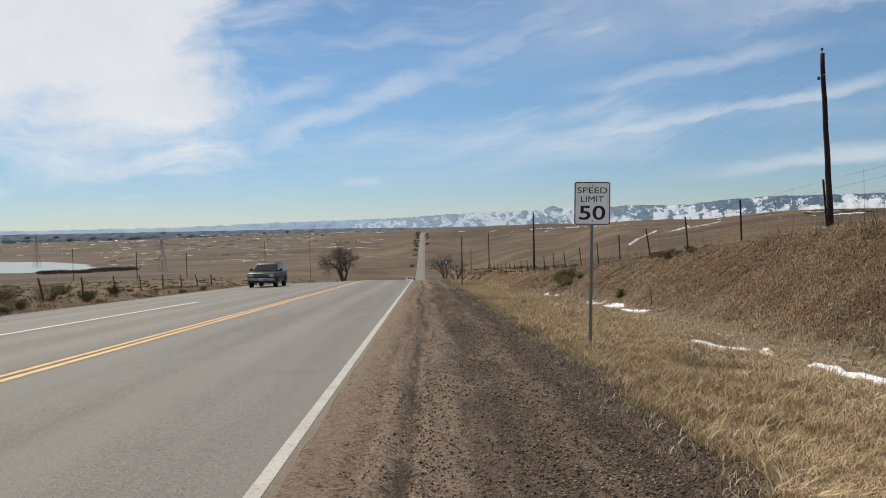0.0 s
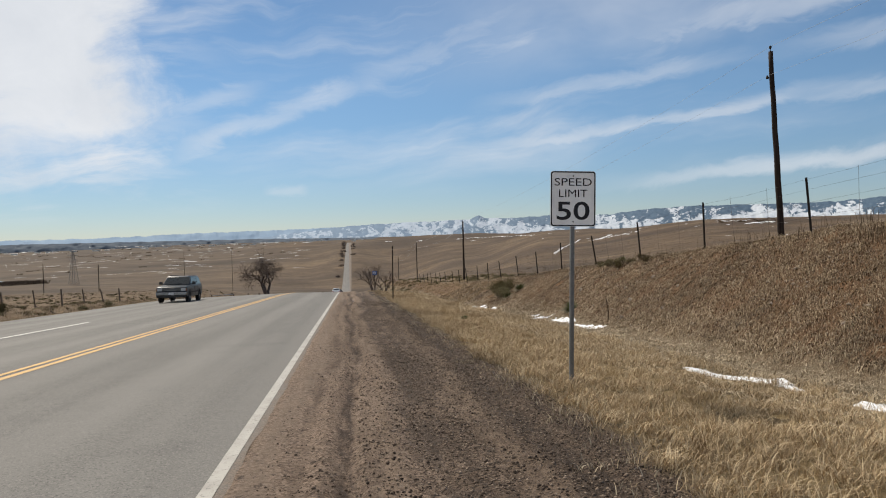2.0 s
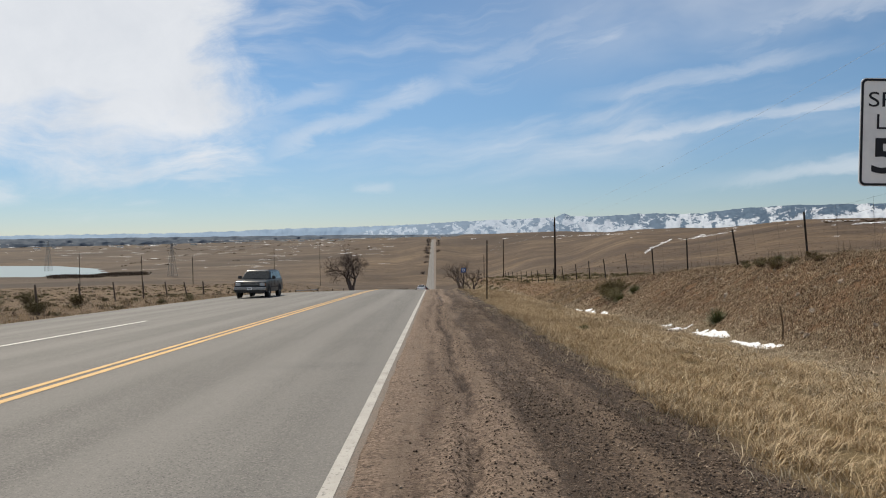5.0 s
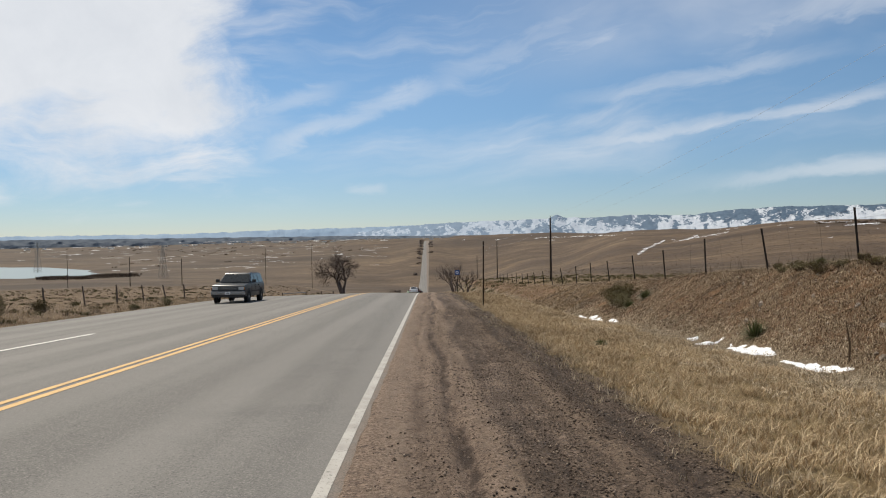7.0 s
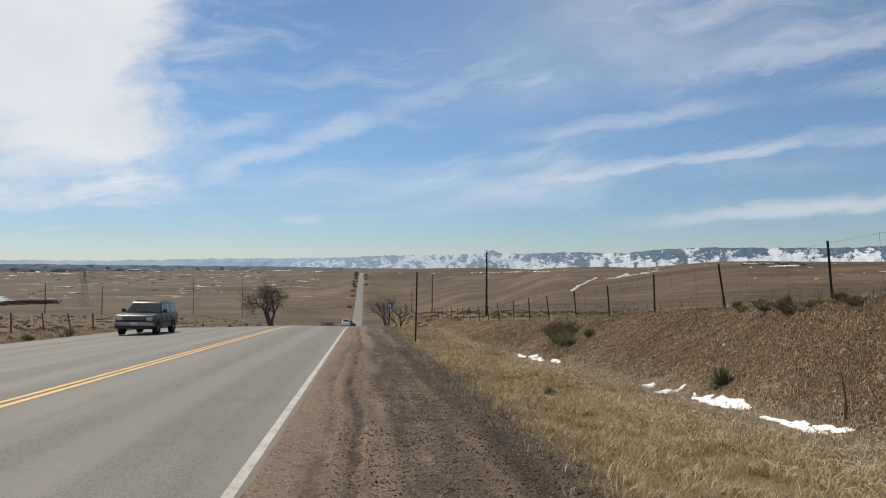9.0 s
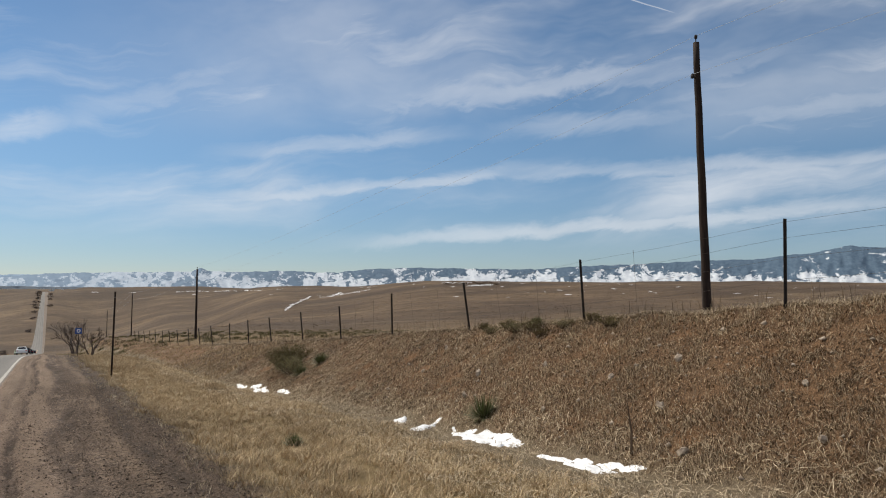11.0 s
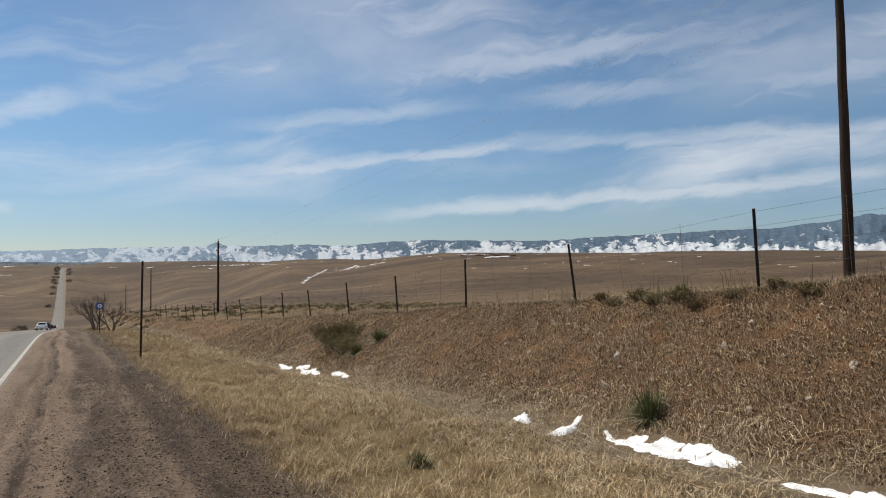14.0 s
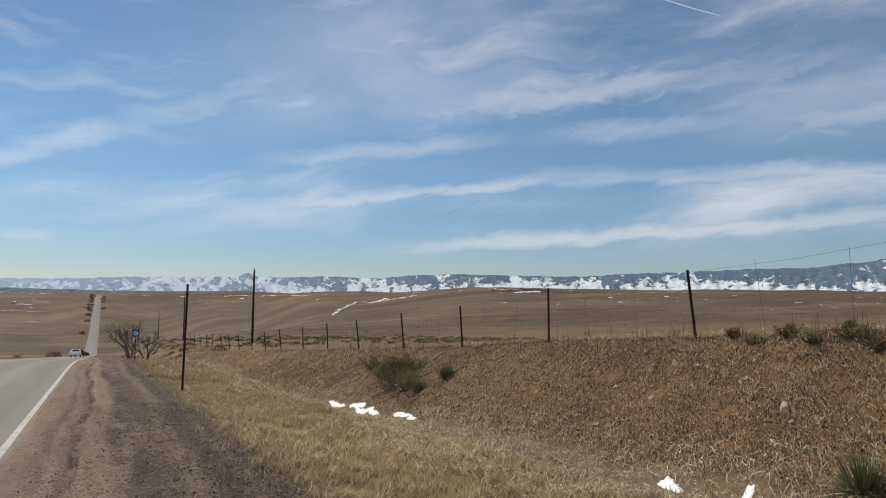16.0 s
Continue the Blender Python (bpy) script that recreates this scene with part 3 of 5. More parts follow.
ground = mesh_object("ground", np.stack([X, Y, Z], -1).reshape(-1, 3).tolist(), quads.tolist(), M_GROUND, smooth=True)
tagged(ground, "brown winter prairie with gravel shoulder, ditch and bank", "ground", kind="structure")


# ---- road ----
def strip(name, x0, x1, ys, lift, material, cols=2, parent=None):
    """A ribbon laid on the road between two offsets (numbers or functions of y)."""
    fa = x0 if callable(x0) else (lambda y: x0)
    fb = x1 if callable(x1) else (lambda y: x1)
    verts, faces = [], []
    for y in ys:
        for j in range(cols):
            x = fa(y) + (fb(y) - fa(y)) * j / (cols - 1)
            verts.append((x + float(drift_x(y)), y, float(road_z(y)) + float(crown(x)) + lift))
    for i in range(len(ys) - 1):
        for j in range(cols - 1):
            a = i * cols + j
            faces.append((a, a + 1, a + cols + 1, a + cols))
    return mesh_object(name, verts, faces, material, parent, smooth=True)


road_ys = np.concatenate([np.arange(-120, 160, 1.0), np.arange(160, 2300, 12.0)])
road_left = lambda y: float(np.interp(y, [110, 260], [-14.0, -9.6]))  # noqa: E731
road_right = lambda y: 0.21 + 0.015 * math.sin(y * 0.9) * math.sin(y * 0.37 + 1) + 0.02 * math.sin(y * 3.1)  # noqa: E731
road = strip("road", road_left, road_right, np.unique(np.concatenate([road_ys, np.arange(0, 60, 0.25)])), 0.0, M_ASPHALT, 45)
tagged(road, "worn grey asphalt road running straight downhill", "road", kind="structure")
line_ys = np.concatenate([np.arange(-60, 160, 1.0), np.arange(160, 700, 12.0)])
tagged(strip("edge_line", 0.02, 0.13, line_ys, 0.004, M_WHITE, parent=road), "worn white edge line")
tagged(strip("yellow_line", -4.38, -4.255, line_ys, 0.004, M_YELLOW, parent=road), "yellow no-passing line")
tagged(strip("yellow_line", -4.145, -4.02, line_ys, 0.004, M_YELLOW, parent=road), "yellow no-passing line")
tagged(strip("lane_line", -8.66, -8.52, np.arange(-60, 32, 0.9), 0.006, M_LANE, parent=road), "white lane line that ends at the merge")


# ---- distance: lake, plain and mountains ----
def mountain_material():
    """Forested slopes, snow on open ground, and blue distance haze put into the colour."""
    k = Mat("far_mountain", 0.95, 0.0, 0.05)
    x, y, z = k.axes()
    # arc length round the plain and height, so that gullies keep their shape on the slope
    swing = k.math("MULTIPLY", k.math("ARCTAN2", k.math("SUBTRACT", x, 1.0), k.math("SUBTRACT", y, 12.0)), 4500.0)
    sheet = k.nodes.new("ShaderNodeCombineXYZ")
    k.links.new(swing, sheet.inputs[0])
    k.links.new(z, sheet.inputs[2])
    k.at = sheet.outputs[0]
    rough, mid, fine = k.noise(0.0035, 5, 0.6, (1, 1, 1.6), 0.4), k.noise(0.013, 9, 0.72, (1, 1, 1.7), 1.2), k.noise(0.05, 6, 0.75, (1, 1, 1.3))
    facet = k.cells(0.021, (1, 1, 0.8))
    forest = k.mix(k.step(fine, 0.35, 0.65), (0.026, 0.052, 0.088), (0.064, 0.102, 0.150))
    snow = k.mix(k.step(fine, 0.3, 0.7), (0.42, 0.46, 0.52), (0.66, 0.68, 0.71))
    sn = k.math("ADD", k.math("MULTIPLY", rough, 0.55), k.math("ADD", k.math("MULTIPLY", mid, 1.05), k.math("MULTIPLY", k.math("SUBTRACT", facet, 0.4), 0.24)))
    sn = k.math("ADD", sn, k.math("MULTIPLY", k.math("SUBTRACT", 1.0, k.step(z, 15, 150)), k.math("ADD", 0.10, k.math("MULTIPLY", k.step(x, 600, 3000), 0.14))))
    sn = k.math("SUBTRACT", sn, k.math("MULTIPLY", k.step(z, 70, 170), 0.05))
    sn = k.math("ADD", sn, k.math("MULTIPLY", k.math("SUBTRACT", fine, 0.5), 0.42))
    col = k.mix(k.step(sn, 0.925, 0.985), forest, snow)
    # distance haze painted in as blue, thicker left where the range runs far off
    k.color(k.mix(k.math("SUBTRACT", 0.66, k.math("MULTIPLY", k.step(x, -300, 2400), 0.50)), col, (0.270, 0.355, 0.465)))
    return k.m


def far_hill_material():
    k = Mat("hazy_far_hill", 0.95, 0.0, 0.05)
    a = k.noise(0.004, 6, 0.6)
    # pale blue tones paint the distance haze into the hills' colour
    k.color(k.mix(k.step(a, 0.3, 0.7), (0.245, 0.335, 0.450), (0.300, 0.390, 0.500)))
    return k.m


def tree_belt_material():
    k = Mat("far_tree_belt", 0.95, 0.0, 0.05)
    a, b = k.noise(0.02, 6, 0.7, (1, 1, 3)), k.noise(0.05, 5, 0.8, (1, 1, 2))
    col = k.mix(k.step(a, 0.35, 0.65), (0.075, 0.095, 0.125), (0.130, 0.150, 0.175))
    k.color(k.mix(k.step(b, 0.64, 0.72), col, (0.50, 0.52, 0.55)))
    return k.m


def ridge(name, heads, heights, r_top, r_foot, foot, rough, material, label, seed, rows=26):
    """A range seen against the sky: crest heights in degrees by heading, with spurs and gullies down its face."""
    az = np.arange(heads[0], heads[-1], 0.09)
    crest = np.interp(az, heads, heights)
    a = np.radians(az)
    jag = np.zeros_like(az)
    for i, (w, s) in enumerate(((1.9, 1.0), (0.83, 0.6), (0.37, 0.35), (0.17, 0.22))):
        jag += s * np.sin(az * 2 * math.pi / w + seed * (i + 1) + 1.5 * np.sin(az * 2 * math.pi / (w * 2.7) + i))
    top, teeth = r_top * np.tan(np.radians(crest)), r_top * np.radians(rough * jag)
    verts = []
    for j in range(rows):
        f = j / (rows - 1)
        spur = np.sin(az * 2 * math.pi / 2.1 + seed + 2.2 * np.sin(az * 0.9 + seed) + 1.2 * f) + 0.6 * np.sin(az * 2 * math.pi / 0.9 + 6 * f + seed * 2) + 0.35 * np.sin(az * 2 * math.pi / 0.43 - 9 * f)
        r = r_foot + (r_top - r_foot) * f + spur * 3 * math.sin(math.pi * f)
        z = foot + (top - foot) * (f**0.85) + spur * 2 * math.sin(math.pi * f) * np.clip((top - foot) / 120, 0.1, 1) + teeth * f**4
        z = z + (9 * waves(az * 82 + 90 * f, az * 0 + 260 * f, 210, seed + 1) + 4 * waves(az * 82 - 140 * f, az * 0 + 300 * f, 75, seed + 2)) * math.sin(math.pi * f) * np.clip((top - foot) / 140, 0, 1)
        r = r + 22 * waves(az * 82 + 120 * f, az * 0 + 200 * f, 170, seed + 3) * math.sin(math.pi * f)
        verts.append(np.stack([1 + r * np.sin(a), 12 + r * np.cos(a), z], -1))
    n = len(az)
    ix = np.arange(n * rows).reshape(rows, n)
    faces = np.stack([ix[:-1, :-1], ix[:-1, 1:], ix[1:, 1:], ix[1:, :-1]], -1).reshape(-1, 4)
    ob = mesh_object(name, np.concatenate(verts).tolist(), faces.tolist(), material, smooth=True)
    return tagged(ob, label, "mountains", kind="structure")


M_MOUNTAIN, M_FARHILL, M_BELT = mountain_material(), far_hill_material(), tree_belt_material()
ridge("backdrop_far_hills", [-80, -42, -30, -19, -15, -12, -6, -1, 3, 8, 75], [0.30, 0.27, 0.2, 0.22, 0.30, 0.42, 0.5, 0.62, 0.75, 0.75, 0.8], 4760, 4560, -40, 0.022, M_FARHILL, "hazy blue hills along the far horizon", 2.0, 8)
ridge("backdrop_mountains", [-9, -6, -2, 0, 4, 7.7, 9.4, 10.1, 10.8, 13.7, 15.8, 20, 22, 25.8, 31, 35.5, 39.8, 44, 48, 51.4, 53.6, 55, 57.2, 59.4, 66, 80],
      [-0.3, 0.1, 0.48, 0.70, 0.86, 0.92, 1.0, 1.26, 1.02, 1.02, 1.14, 1.04, 1.3, 1.5, 1.45, 1.45, 1.75, 1.9, 2.15, 2.2, 2.5, 2.62, 3.1, 2.85, 2.7, 2.4], 4700, 4300, -34, 0.022, M_MOUNTAIN, "mountain front tinted blue for distance haze, streaked with snow", 0.7)
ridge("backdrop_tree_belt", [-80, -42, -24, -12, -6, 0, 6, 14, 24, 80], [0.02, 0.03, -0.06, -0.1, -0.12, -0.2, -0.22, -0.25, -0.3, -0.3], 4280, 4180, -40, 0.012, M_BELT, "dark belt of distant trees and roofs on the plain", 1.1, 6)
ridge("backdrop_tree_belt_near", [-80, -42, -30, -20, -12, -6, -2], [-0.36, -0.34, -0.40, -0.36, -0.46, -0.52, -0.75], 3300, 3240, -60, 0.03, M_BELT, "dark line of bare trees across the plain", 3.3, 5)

bm = bmesh.new()
rim = [(-23.5, 1250), (-24, 1000), (-40, 1050), (-65, 1300), (-70, 2500), (-45, 2300), (-30, 1800)]
bm.faces.new([bm.verts.new((1 + r * math.sin(radians(a)), 12 + r * math.cos(radians(a)), -50.2)) for a, r in rim])
tagged(part("water", bm, M_WATER), "pale reservoir below the prairie", "reservoir", kind="structure")


def on_land(az, el, eye=(1.1, 14.0, 1.0)):
    """The place where a sight line over the land at a heading and pitch meets the ground."""
    r = np.concatenate([np.arange(20, 400, 2.0), np.arange(400, 4300, 8.0)])
    x, y = eye[0] + r * math.sin(radians(az)), eye[1] + r * math.cos(radians(az))
    gap = land_z(x, y) - (eye[2] + r * math.tan(radians(el)))
    hit = np.nonzero(gap > 0)[0]
    i = int(hit[0]) if len(hit) else len(r) - 1
    return float(x[i]), float(y[i]), float(land_z(x[i:i + 1], y[i:i + 1])[0])


# ---- signs ----
def lettering(text, width, height, material, parent, name, at):
    """Flat letters cut from the built-in font, fitted to a width and a height, facing -y."""
    cu = bpy.data.curves.new(name, "FONT")
    cu.body, cu.extrude, cu.offset, cu.resolution_u = text, 0.0, 0.012 if len(text) < 3 else 0.0, 4
    tmp = bpy.data.objects.new(name, cu)
    scene.collection.objects.link(tmp)
    bpy.context.view_layer.update()
    me = bpy.data.meshes.new_from_object(tmp)
    bpy.data.objects.remove(tmp)
    co = np.zeros(len(me.vertices) * 3)
    me.vertices.foreach_get("co", co)
    co = co.reshape(-1, 3)
    lo, hi = co.min(0), co.max(0)
    out = np.zeros_like(co)
    out[:, 0] = ((co[:, 0] - lo[0]) / (hi[0] - lo[0]) - 0.5) * width + at[0]
    out[:, 1] = at[1]
    out[:, 2] = ((co[:, 1] - lo[1]) / (hi[1] - lo[1]) - 0.5) * height + at[2]
    me.vertices.foreach_set("co", out.ravel())
    me.materials.clear()
    me.materials.append(material)
    ob = new(name, me)
    ob.parent = parent
    return ob


def sign_post(bm, height, depth=0.5, w=0.055):
    """A perforated square steel post."""
    box(bm, (-w / 2, -w / 2, -depth), (w / 2, w / 2, height), 0.006)
    return bm


def speed_limit_sign(at):
    s = thing("speed_limit_sign", "white speed limit sign on a thin galvanised post in dry grass", "road sign", at, 1.0)
    s.matrix_basis = pose(*at, 0.0, 1.6, 0.5)
    mid = 1.777 - at[2]
    part("post", sign_post(bmesh.new(), mid + 0.385), M_STEEL, s, "galvanised square steel post")
    bm = prism(bmesh.new(), [(x, z + mid) for x, z in rounded(0.645, 0.765, 0.04)], -0.038, -0.034)
    panel = part("panel", bm, M_SIGNFACE, s, "white reflective panel")
    bm = bmesh.new()
    outer, inner = rounded(0.635, 0.755, 0.038), rounded(0.602, 0.722, 0.026)
    a = [bm.verts.new((x, -0.0405, z + mid)) for x, z in outer]
    b = [bm.verts.new((x, -0.0405, z + mid)) for x, z in inner]
    for i in range(len(a)):
        k = (i + 1) % len(a)
        bm.faces.new((a[i], a[k], b[k], b[i]))
    part("border", bm, M_BLACK, panel, "black border line")
    for text, w, h, z in (("SPEED", 0.53, 0.105, 0.232), ("LIMIT", 0.405, 0.105, 0.075), ("50", 0.47, 0.255, -0.165)):
        lettering(text, w, h, M_BLACK, panel, "lettering", (0, -0.0405, mid + z))
    for z in (0.315, -0.315):
        part("bolt", disc(bmesh.new(), 0, 0.011, 0.012, 8, Matrix.Translation((0, -0.042, mid + z))), M_STEEL, panel)
    return s


def turned_sign(at):
    s = thing("turned_road_sign", "bare aluminium back of a sign on a steel post", "road sign", at)
    s.matrix_basis = pose(*at, 0, 1.5, 22)
    part("post", sign_post(bmesh.new(), 3.10, 0.5, 0.06), M_STEEL, s)
    part("panel", prism(bmesh.new(), [(x, z + 2.86) for x, z in rounded(0.72, 0.74, 0.04)], -0.040, -0.034), M_SIGNBACK, s, "unpainted aluminium back")
    for z in (2.62, 3.1):
        part("bolt", disc(bmesh.new(), 0, 0.016, 0.014, 8, Matrix.Translation((0, -0.047, z))), M_STEEL, s)
    return s


def blue_route_sign(at):
    s = thing("blue_route_sign", "small blue square sign with white ring on a post", "road sign", at)
    part("post", sign_post(bmesh.new(), 1.7, 0.6, 0.05), M_POST, s)
    panel = part("panel", prism(bmesh.new(), [(x, z + 1.75) for x, z in rounded(0.40, 0.40, 0.03)], -0.035, -0.029), M_BLUE, s, "blue panel")
    part("ring", disc(bmesh.new(), 0.07, 0.12, 0.004, 24, Matrix.Translation((0, -0.038, 1.75))), M_SIGNFACE, panel, "white ring")
    return s


speed_limit_sign((4.10, 12.96, land(4.1, 12.96)))
turned_sign((-15.4, 28.4, land(-15.4, 28.4) + 0.0))
blue_route_sign((3.35, 72, land(3.35, 72)))

# a bare post by the verge, leaning
bare = thing("bare_sign_post", "bare dark steel post leaning in the verge grass", "post", (3.53, 46.0, land(3.53, 46.0)))
bare.matrix_basis = pose(3.53, 46.0, land(3.53, 46.0), 0, 0.8, 0)
part("post", sign_post(bmesh.new(), 3.15, 0.4, 0.062), M_POLE, bare)
part("bolt", disc(bmesh.new(), 0, 0.02, 0.12, 8, Matrix.Translation((0, 0, 2.95))), M_STEEL, bare)


# ---- poles and wires ----
def utility_pole(at, height, lean=(0, 0), girth=0.145, label="dark creosoted wooden utility pole", two=True):
    p = thing("utility_pole", label, "utility pole", at, group="poles along the field")
    bm = bmesh.new()
    n = 14
    tube(bm, [(lean[0] * i / n + 0.012 * math.sin(i * 1.9), lean[1] * i / n, -0.8 + (height + 0.8) * i / n) for i in range(n + 1)], [girth * (1 - 0.36 * i / n) for i in range(n + 1)], 12)
    part("pole", bm, M_POLE, p, smooth=True)
    top = Vector((lean[0], lean[1], height))
    bm = tube(bmesh.new(), [top + Vector((0, 0, -0.05)), top + Vector((0, 0, 0.12)), top + Vector((0, 0, 0.14)), top + Vector((0, 0, 0.22)), top + Vector((0, 0, 0.25))], [0.018, 0.018, 0.05, 0.055, 0.03], 10)
    part("top_insulator", bm, M_POST, p, "dark pin insulator")
    low = Vector((lean[0] * 0.87, lean[1] * 0.87, height * 0.87))
    bm = tube(bmesh.new(), [low, low + Vector((-0.22, 0, 0.02)), low + Vector((-0.24, 0, 0.02))], [0.022, 0.022, 0.05], 8)
    tube(bm, [low + Vector((-0.22, 0, -0.03)), low + Vector((-0.22, 0, 0.03)), low + Vector((-0.22, 0, 0.12))], [0.055, 0.06, 0.03], 8)
    part("bracket", bm, M_POST, p, "side bracket with insulator")
    return p, Vector(at) + top + Vector((0, 0, 0.22)), Vector(at) + low + Vector((-0.22, 0, 0.10))


def wire(name, a, b, sag, r, parent=None, n=16):
    pts = [a.lerp(b, i / n) - Vector((0, 0, sag * 4 * (i / n) * (1 - i / n))) for i in range(n + 1)]
    ob = part(name, tube(bmesh.new(), pts, r, 4, False), M_WIRE, parent)
    ob.data.materials[0] = M_LINE
    return ob


M_LINE = plain("weathered_conductor", (0.34, 0.38, 0.42), (0.42, 0.46, 0.50), 20, 0.6, 0.0, 0)
ends = []
for x, y, top, lean, girth in ((20.6, -52, 13.0, (0, 0), 0.15), (19.78, 32.9, 8.78, (-0.45, 0.0), 0.15), (18.95, 118, 3.03, (0.0, 0), 0.17), (19.4, 205, -1.3, (0, 0), 0.15), (20.0, 292, -8.0, (0, 0), 0.15)):
    z = land(x, y)
    ends.append(utility_pole((x, y, z), top - z, lean, girth)[1:])
for (a, a2), (b, b2) in zip(ends, ends[1:]):
    tagged(wire("power_line", a, b, 0.7, 0.0055), "thin overhead power line between the poles", "power line", "lines between the poles")
    tagged(wire("power_line", a2, b2, 0.9, 0.0045), "thin overhead power line between the poles", "power line", "lines between the poles")
for az, el, d in ((-21.45, -1.45, 297), (-18.0, -1.62, 297), (-25.5, -1.05, 420), (-12.2, -0.95, 520), (-8.8, -0.75, 640)):
    x, y = 0.9 + d * math.sin(radians(az)), 5.4 + d * math.cos(radians(az))
    z = land(x, y)
    utility_pole((x, y, z), 1.26 + d * math.tan(radians(el)) - z, (0, 0), 0.17, "weathered utility pole standing on the far pasture")


def pylon(at, height, label="tall grey steel lattice transmission tower"):
    p = thing("transmission_tower", label, "transmission tower", at, -12)
    half = lambda f: 3.6 * (1 - f) ** 1.15 + 0.75 if f < 1 else 0.6  # noqa: E731
    steps = [i / 14 for i in range(15)]
    for sx in (-1, 1):
        for sy in (-1, 1):
            part("leg", tube(bmesh.new(), [(sx * half(f), sy * half(f), f * height) for f in steps], 0.16, 4), M_STEEL, p)
    for sx, sy, tx, ty in ((-1, -1, 1, -1), (1, -1, 1, 1), (1, 1, -1, 1), (-1, 1, -1, -1)):
        bm = bmesh.new()
        for f, g in zip(steps, steps[1:]):
            tube(bm, [(sx * half(f), sy * half(f), f * height), (tx * half(g), ty * half(g), g * height)], 0.08, 3)
            tube(bm, [(tx * half(f), ty * half(f), f * height), (sx * half(g), sy * half(g), g * height)], 0.08, 3)
        part("lattice", bm, M_STEEL, p)
    for f, w in ((0.985, 5.6), (0.86, 6.4), (0.73, 5.0)):
        z = f * height
        bm = tube(bmesh.new(), [(-w, 0, z), (w, 0, z)], 0.14, 4)
        tube(bm, [(-w, 0, z), (0, 0, z + 1.4), (w, 0, z)], 0.09, 4)
        arm = part("cross_arm", bm, M_STEEL, p)
        for s in (-1, 1):
            part("insulator", tube(bmesh.new(), [(s * w, 0, z), (s * w, 0, z - 2.2)], 0.14, 5), M_POST, arm)
    return p


x, y = 0.9 + 330 * math.sin(radians(-31.45)), 5.4 + 330 * math.cos(radians(-31.45))
pylon((x, y, land(x, y)), 1.26 + 330 * math.tan(radians(2.1)) - land(x, y))
for az, d, el in ((-19.5, 980, -0.6), (-27.5, 1300, -0.25)):
    x, y = 0.9 + d * math.sin(radians(az)), 5.4 + d * math.cos(radians(az))
    pylon((x, y, land(x, y)), 1.26 + d * math.tan(radians(el)) - land(x, y), "far steel lattice transmission tower on the plain")


# ---- fences ----
def t_post(bm, h):
    box(bm, (-0.030, -0.005, -0.45), (0.030, 0.005, h))
    box(bm, (-0.005, -0.035, -0.45), (0.005, -0.0055, h))
    return bm


def wire_fence(name, label, posts, height, strands, kind, stays=0, loose=0.0):
    f = thing(name, label, "fence")
    tops = []
    for i, (x, y) in enumerate(posts):
        z = land(x, y)
        tilt = (random.uniform(-1, 1) * 2.5 * loose, random.uniform(-9.5, -2.5) * loose, random.uniform(-8, 8))
        h = height * random.uniform(0.95, 1.05)
        if kind == "steel":
            ob = part("post", t_post(bmesh.new(), h), M_POST, f)
        else:
            r = random.uniform(0.05, 0.075)
            ob = part("post", tube(bmesh.new(), [(0, 0, -0.4), (0.01, 0, h * 0.5), (0, 0.01, h)], [r, r * 0.95, r * 0.85], 7), M_WOODPOST, f)
        ob.matrix_basis = pose(x, y, z, *tilt)
        tops.append((ob.matrix_basis.copy(), h))
    for s in strands:
        bm = bmesh.new()
        for (m, h), (n, g) in zip(tops, tops[1:]):
            a, b = m @ Vector((-0.03, 0, h * s)), n @ Vector((-0.03, 0, g * s))
            mid = (a + b) / 2 - Vector((0, 0, 0.03 + 0.03 * random.random()))
            tube(bm, [a, mid, b], 0.0023, 3, False)
        part("wire", bm, M_WIRE, f, "rusty barbed wire strand")
    for (m, h), (n, g) in zip(tops[:9], tops[1:10]):
        for k in range(stays):
            t = (k + 1) / (stays + 1)
            a, b = (m @ Vector((0, 0, 0.12))).lerp(n @ Vector((0, 0, 0.12)), t), (m @ Vector((0, 0, h))).lerp(n @ Vector((0, 0, g)), t)
            part("stay", tube(bmesh.new(), [a, b + Vector((random.uniform(-0.08, 0.08), random.uniform(-0.1, 0.1), -0.03))], 0.0032, 4), M_WIRE, f, "twisted wire stay")
    return f


wire_fence("barbed_wire_fence", "dark steel posts strung with barbed wire on the bank top", [(11.8 + 0.05 * math.sin(i * 2.1), 29.21 + 5.06 * i) for i in range(-5, 19)], 1.36, (0.30, 0.55, 0.78, 0.96), "steel", 2, 1.0)
left_posts = [(-20.5 - 0.02 * (y - 20), y) for y in np.arange(12, 84, 5.2)]
wire_fence("pasture_fence", "weathered wooden posts with slack wire along the pasture", left_posts, 1.35, (0.4, 0.7, 0.95), "wood", 0, 1.2)


